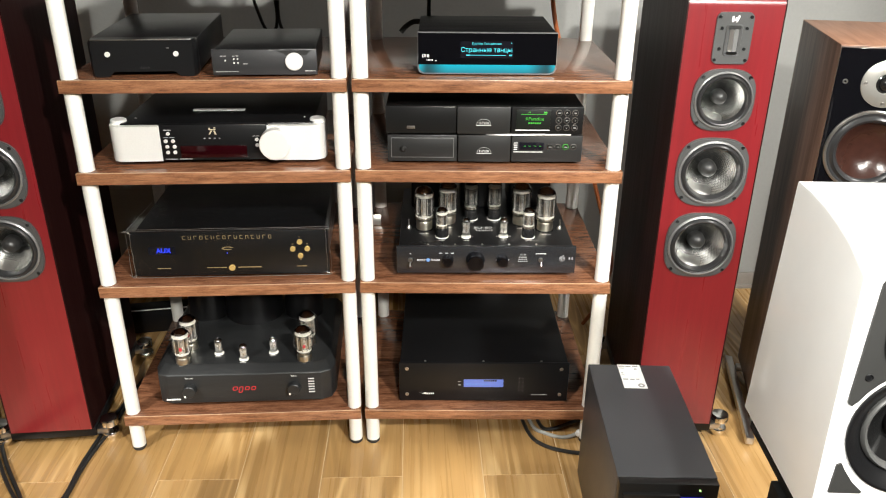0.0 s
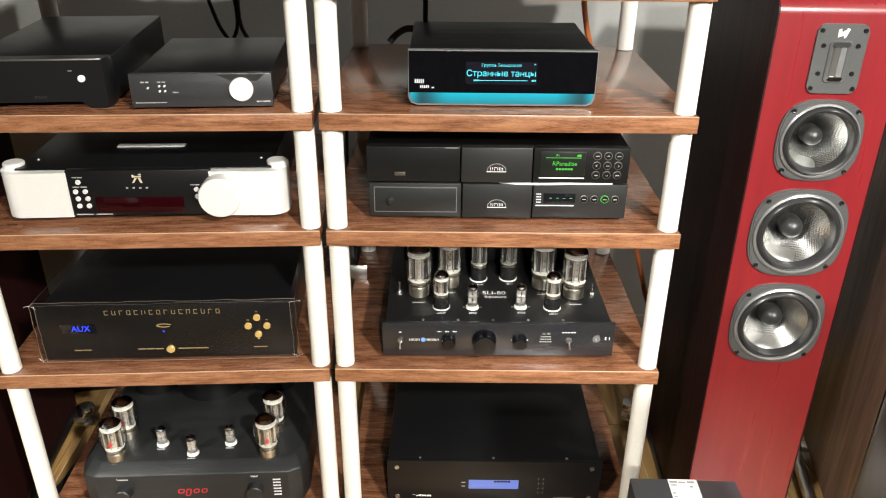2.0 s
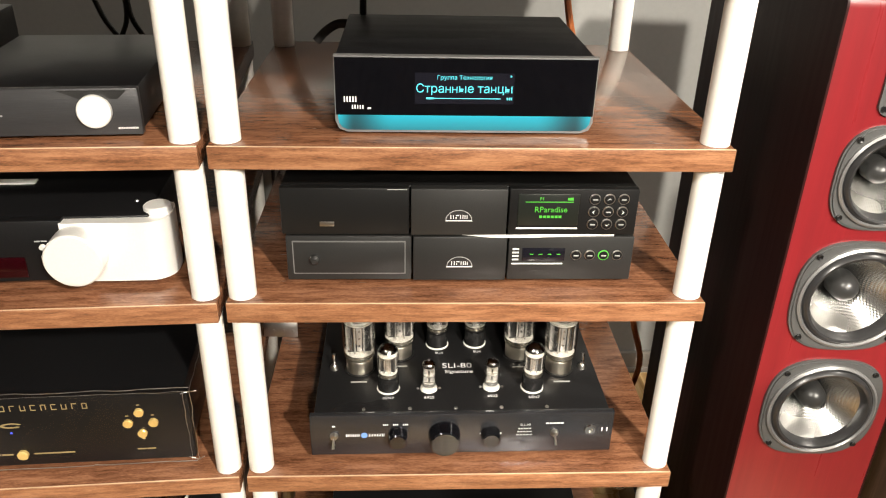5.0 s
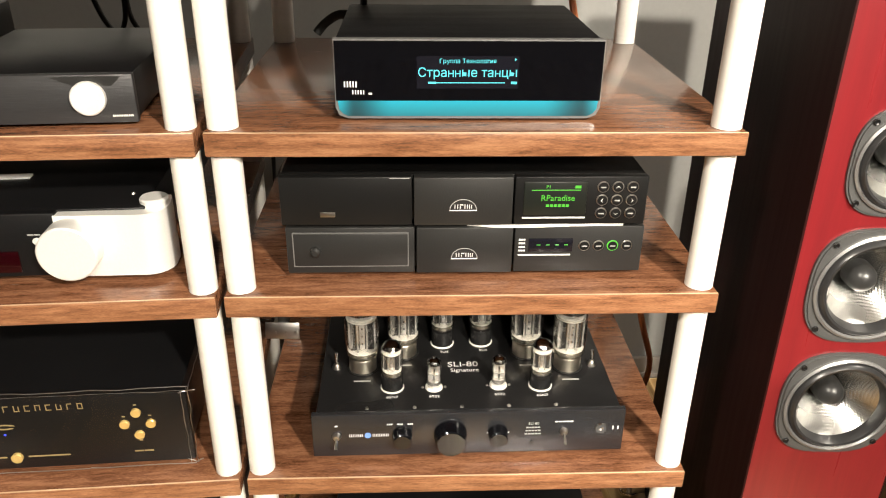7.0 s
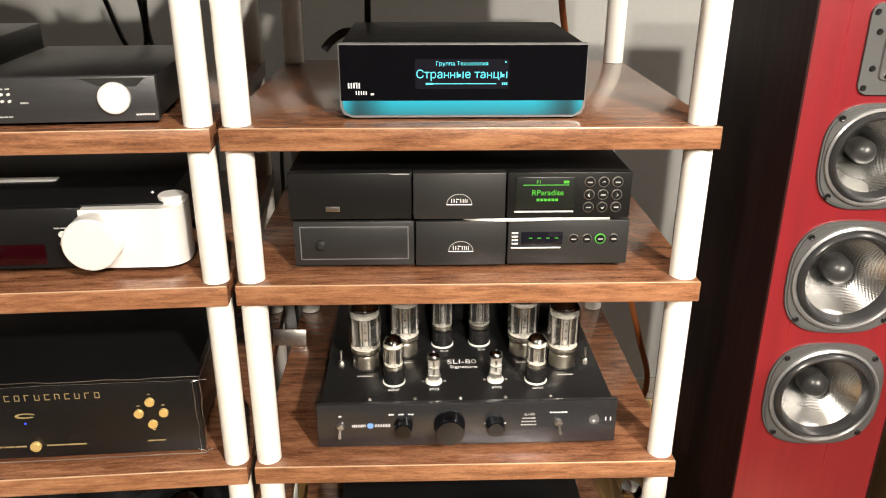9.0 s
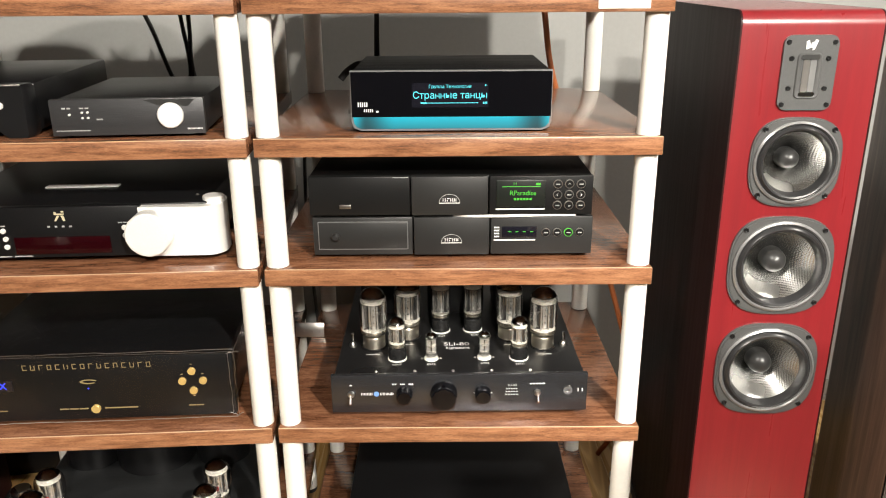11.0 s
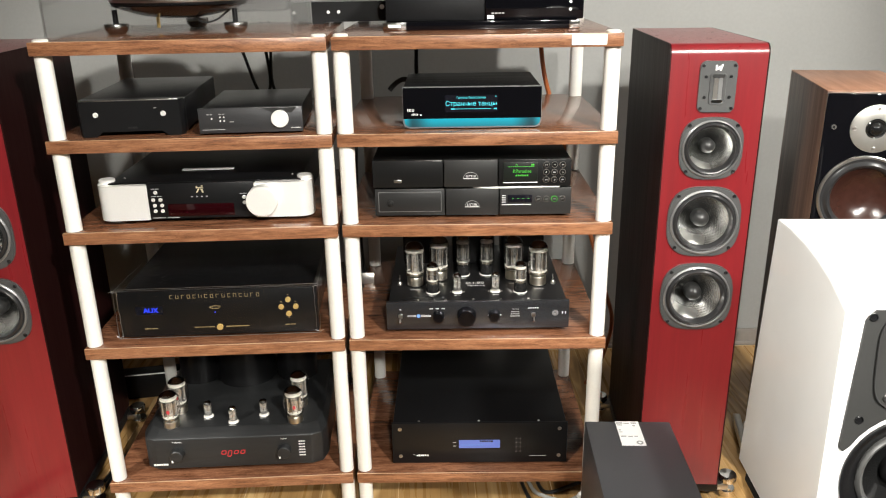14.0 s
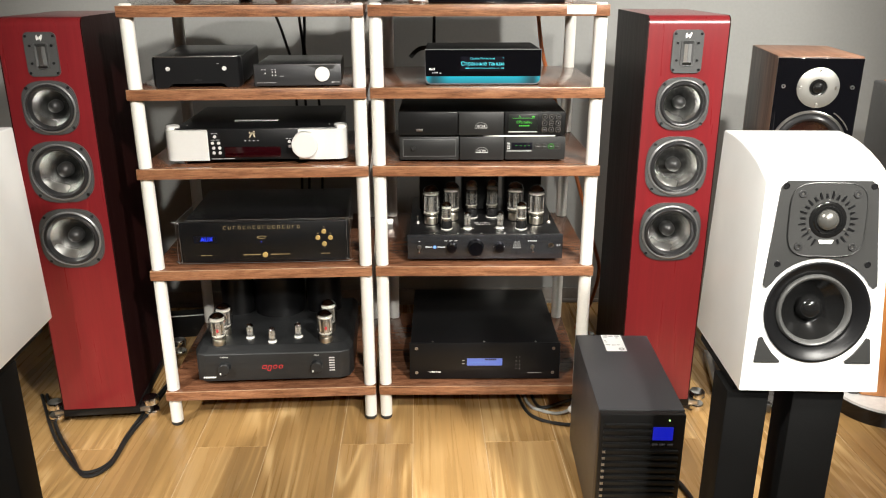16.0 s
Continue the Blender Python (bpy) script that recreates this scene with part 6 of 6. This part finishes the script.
def turntable():
    t = thing("turntable", pose(-0.37, 2.27, TOPS[-1], 0, 0, 1.6), "black turntable with silver platter rim on conical feet", "turntable")
    part("plinth", turn(B(), [(0, 0.031), (0.045, 0.031), (0.09, 0.038), (0.135, 0.052), (0.156, 0.061), (0, 0.061)], None, 56), GLOSS, t, "black dished plinth")
    part("platter", turn(B(), [(0, 0.062), (0.15, 0.062), (0.152, 0.066), (0.152, 0.082), (0.15, 0.085), (0, 0.085)], None, 72), BLACK, t)
    part("platter_rim", turn(B(), [(0.153, 0.068), (0.1545, 0.07), (0.1545, 0.077), (0.153, 0.079)], None, 72), STEEL, t, "bright platter rim")
    part("arm_board", slab(B(), round_rect(0.12, 0.026, 0.004, 3, 0.19, 0.056), -0.06, 0.03), ACRYLIC_EDGE, t, "clear acrylic arm board")
    arm = part("tonearm_base", turn(B(), [(0, 0.069), (0.022, 0.069), (0.022, 0.085), (0.012, 0.09), (0.012, 0.12), (0, 0.12)], pose(0.215, 0.0, 0), 28), BLACK, t)
    part("tonearm", rod(B(), (0.225, 0.04, 0.118), (0.16, -0.12, 0.1), 0.004, 12), STEEL, arm, "slim metal tonearm")
    for fx, fy in ((-0.132, -0.06), (0.138, -0.07), (0.0, 0.14)):
        ft = part("foot", turn(B(), [(0, 0), (0.0175, 0), (0.02, 0.002), (0.0245, 0.008), (0.027, 0.015), (0.0272, 0.0195), (0.026, 0.0215), (0.021, 0.022), (0, 0.022)], pose(fx, fy, 0), 36), FOOT_METAL, t, "polished dark metal bowl foot")
        part("foot_post", turn(B(), [(0, 0.022), (0.006, 0.022), (0.006, 0.052), (0, 0.052)], pose(fx, fy, 0), 20), BLACK, ft)
    part("bearing_pin", rod(B(), (-0.04, -0.05, 0.011), (-0.04, -0.05, 0.036), 0.004, 12), GOLD, t, "gold bearing pin")
    part("lead", hose(B(), [(0.04, -0.03, 0.036), (0.06, -0.05, 0.022), (0.09, -0.05, 0.026), (0.12, -0.02, 0.05)], 0.0025, 6), CABLE, t)
    return t


def dust_cover():
    """Five clear panes, open below."""
    t = thing("dust_cover", pose(-0.34, 2.27, TOPS[-1] + 0.001, 0, 0, 1.6), "clear acrylic dust cover over a turntable", "dust cover")
    X, Y, H, g = 0.255, 0.215, 0.24, 0.004
    for nm, b in (("front_pane", (-X, X, -Y, -Y + g, 0, H)), ("back_pane", (-X, X, Y - g, Y, 0, H)), ("side_pane", (-X, -X + g, -Y + g, Y - g, 0, H)), ("side_pane", (X - g, X, -Y + g, Y - g, 0, H)), ("top_pane", (-X, X, -Y, Y, H, H + g))):
        part(nm, box(B(), *b), ACRYLIC, t).visible_shadow = False
    for sx in (-1, 1):
        part("corner_edge", box(B(), sx * X - 0.0025, sx * X + 0.0025, -Y - 0.001, -Y + 0.004, 0, H), ACRYLIC_EDGE, t, "bright cut edge")
    return t


turntable()
dust_cover()


def phono_box():
    t = thing("phono_stage", pose(0.022, 2.425, TOPS[-1], 0, 0, 0), "small black box with two white buttons", "phono stage")
    w, d, h = 0.22, 0.1, 0.054
    x = w / 2
    prof = [(-x, 0), (-x + 0.028, 0), (-x + 0.036, 0.005), (x - 0.036, 0.005), (x - 0.028, 0), (x, 0), (x, h), (-x, h)]
    f = part("case", slab(B(), prof, 0, d), BLACK, t)
    for bx in (-0.068, -0.042):
        round_button(f, bx, 0.029, 0.0042, SILVER, 0, 0.003)
    round_button(f, 0.068, 0.04, 0.006, SILVER, 0, 0.004)
    return t


def top_player():
    t = thing("glossy_player", pose(0.331, 2.16, TOPS[-1], 0, 0, -1.6), "black player with brushed panel and gloss screen on acrylic base", "player")
    w, d = 0.438, 0.3
    x = w / 2
    part("acrylic_base", box(B(), -x - 0.006, x - 0.01, -0.018, d, 0.0, 0.019, 0.002), GLOSS, t, "dark acrylic base")
    for bx, wd in ((-0.199, 0.052), (0.197, 0.024)):
        part("base_end", box(B(), bx - wd / 2, bx + wd / 2, -0.0205, -0.0165, 0.001, 0.018, 0.001), CHROME, t, "bright base end block")
    part("base_mark", box(B(), -0.213, -0.185, -0.0212, -0.0206, 0.007, 0.0135), WHITE_INK, t, "white mark on the base")
    part("case", box(B(), -x, x, 0.012, d, 0.02, 0.125, 0.002), BLACK, t)
    part("brushed_panel", box(B(), -x, 0.0, 0.0, 0.013, 0.02, 0.073, 0.001), BRUSHED, t, "black brushed panel")
    part("upper_panel", box(B(), -x, 0.0, 0.0, 0.013, 0.076, 0.125, 0.001), BRUSHED, t)
    g = part("gloss_panel", box(B(), 0.002, x, -0.002, 0.013, 0.02, 0.125, 0.001), GLOSS, t, "glossy black screen panel")
    for k, z in enumerate((0.04, 0.056, 0.072)):
        round_button(g, 0.19, z, 0.0035, WHITE_INK, -0.002, 0.001, "touch_mark")
    bars("print_bar", g, WHITE_INK, 0.006, 0.022, 0.026, 0.008, -0.002, 2, 0.1)
    bars("print_bar", g, GREY_INK, 0.016, 0.046, 0.034, 0.003, -0.002, 4, 0.3)
    return t


phono_box()
top_player()

# ---- cables ----


def cable(pts, r, material, label, category="cable", group=""):
    return single("cable", hose(B(), pts, r), material, Matrix.Identity(4), label, category, group)


for xa, xb, xc in ((-0.34, -0.285, -0.25), (-0.25, -0.243, -0.275), (-0.228, -0.236, -0.205)):
    cable([(xa, 2.575, 1.172), (xa * 0.5 + xb * 0.5, 2.59, 1.1), (xb, 2.6, 1.0), (xc, 2.61, 0.9), (xc, 2.63, 0.6), (xc - 0.05, 2.65, 0.008)], 0.0045, CABLE, "black cable hanging behind a rack", group="hanging cables")
cable([(0.505, 2.56, 1.18), (0.515, 2.565, 1.1), (0.535, 2.57, 0.99), (0.6, 2.6, 0.8), (0.68, 2.59, 0.55), (0.735, 2.57, 0.36), (0.762, 2.57, 0.25), (0.74, 2.6, 0.1), (0.7, 2.62, 0.008)], 0.0065, ORANGE_CABLE, "orange-brown cable hanging behind a rack")
cable([(0.03, 2.57, 1.17), (0.035, 2.57, 1.0), (0.0, 2.575, 0.9), (-0.01, 2.58, 0.6), (0.02, 2.6, 0.02)], 0.004, CABLE, "thin black cable hanging between racks")
for k in range(2):
    o = 0.016 * k
    cable([(-1.06 + o, 2.19, 0.006), (-0.94 + o, 1.985, 0.006), (-0.84 + o, 1.845, 0.006), (-0.765 + o * 0.5, 1.772 - o, 0.006), (-0.712 + o * 0.3, 1.815 - o, 0.006), (-0.712 + o * 0.5, 1.95, 0.006), (-0.7 + o, 2.12, 0.007), (-0.67, 2.26 + o, 0.02), (-0.6, 2.45, 0.06), (-0.5, 2.56, 0.16 + o)], 0.0048, CABLE, "black speaker cable looping over the floor", group="speaker cables")
cable([(0.44, 2.2, 0.006), (0.455, 2.08, 0.006), (0.486, 2.044, 0.006), (0.536, 2.026, 0.006), (0.58, 2.035, 0.02), (0.62, 2.05, 0.06)], 0.005, GREY_CABLE, "grey mains cable on the floor")
cable([(0.42, 2.2, 0.006), (0.44, 2.05, 0.006), (0.471, 1.997, 0.006), (0.53, 1.968, 0.006), (0.6, 1.95, 0.01)], 0.005, CABLE, "black mains cable on the floor")
cable([(0.47, 2.2, 0.006), (0.475, 2.09, 0.006), (0.5, 2.06, 0.007), (0.57, 2.075, 0.02), (0.64, 2.1, 0.02)], 0.005, CABLE, "black mains cable on the floor")
single("cable_plug", box(B(), -0.012, 0.012, -0.008, 0.008, 0, 0.018, 0.004), PAPER, pose(0.575, 2.03, 0.012, 20, 0, 30), "white plastic plug among floor cables", "plug")
bm = box(B(), -0.03, 0.03, 0.0, 0.003, 0.0, 0.03, 0.0008)
for x in (-0.012, 0.006, 0.022):
    turn(bm, [(0, 0), (0.0025, 0), (0.0018, 0.0014), (0, 0.0016)], pose(x, 0, 0.012, 90), 10)
single("metal_bracket", bm, STEEL, pose(0.012, 2.36, TOPS[1], -14, 0, -4), "small bare metal bracket leaning on a shelf", "bracket")
cable([(0.74, 1.86, 0.008), (0.79, 1.66, 0.008), (0.82, 1.5, 0.008), (0.95, 1.35, 0.008)], 0.006, CABLE, "black cable on the floor beside the power supply")

ps = thing("power_strip", pose(-0.7, 2.64, 0, 0, 0, 9), "long dark power strip with a pale top edge on the floor", "power strip")
part("body", box(B(), -0.12, 0.12, -0.03, 0.03, 0.0, 0.085, 0.004), BLACK, ps)
part("pale_edge", box(B(), -0.119, 0.119, -0.0312, -0.0272, 0.0835, 0.0868, 0.001), PALE_STRIP, ps, "pale edge strip")

single("paper_strip", hose(B(), [(0.3, 2.056, 0.8375), (0.335, 2.046, 0.8385), (0.38, 2.044, 0.8385), (0.43, 2.046, 0.8385), (0.492, 2.046, 0.8385)], 0.0022), PAPER, Matrix.Identity(4), "thin white strip lying between two stacked units", "strip")

# ---- floor planks ----
PLANK_W, PLANK_L, JOINT = 0.2025, 1.2, 0.0022


def plank_mesh(length):
    bm = box(B(), 0, PLANK_W - JOINT, 0, length - JOINT, -0.01, 0.0)
    return mesh_of("plank", bm, OAK)


full = plank_mesh(PLANK_L)
k0 = -11
for k in range(k0, 19):
    x0 = -0.504 + PLANK_W * k
    if x0 < W0 or x0 + PLANK_W > E0:
        continue
    y0 = 1.89 + (0.0 if k % 2 == 0 else 0.55)
    while y0 > S0:
        y0 -= PLANK_L
    while y0 < WALL_Y - 0.02:
        a, b = max(y0, S0), min(y0 + PLANK_L, WALL_Y - 0.02)
        if b - a > 0.02:
            share("plank", full if b - a > PLANK_L - 0.001 else plank_mesh(b - a), floor, Matrix.Translation((x0, a, 0)))
        y0 += PLANK_L
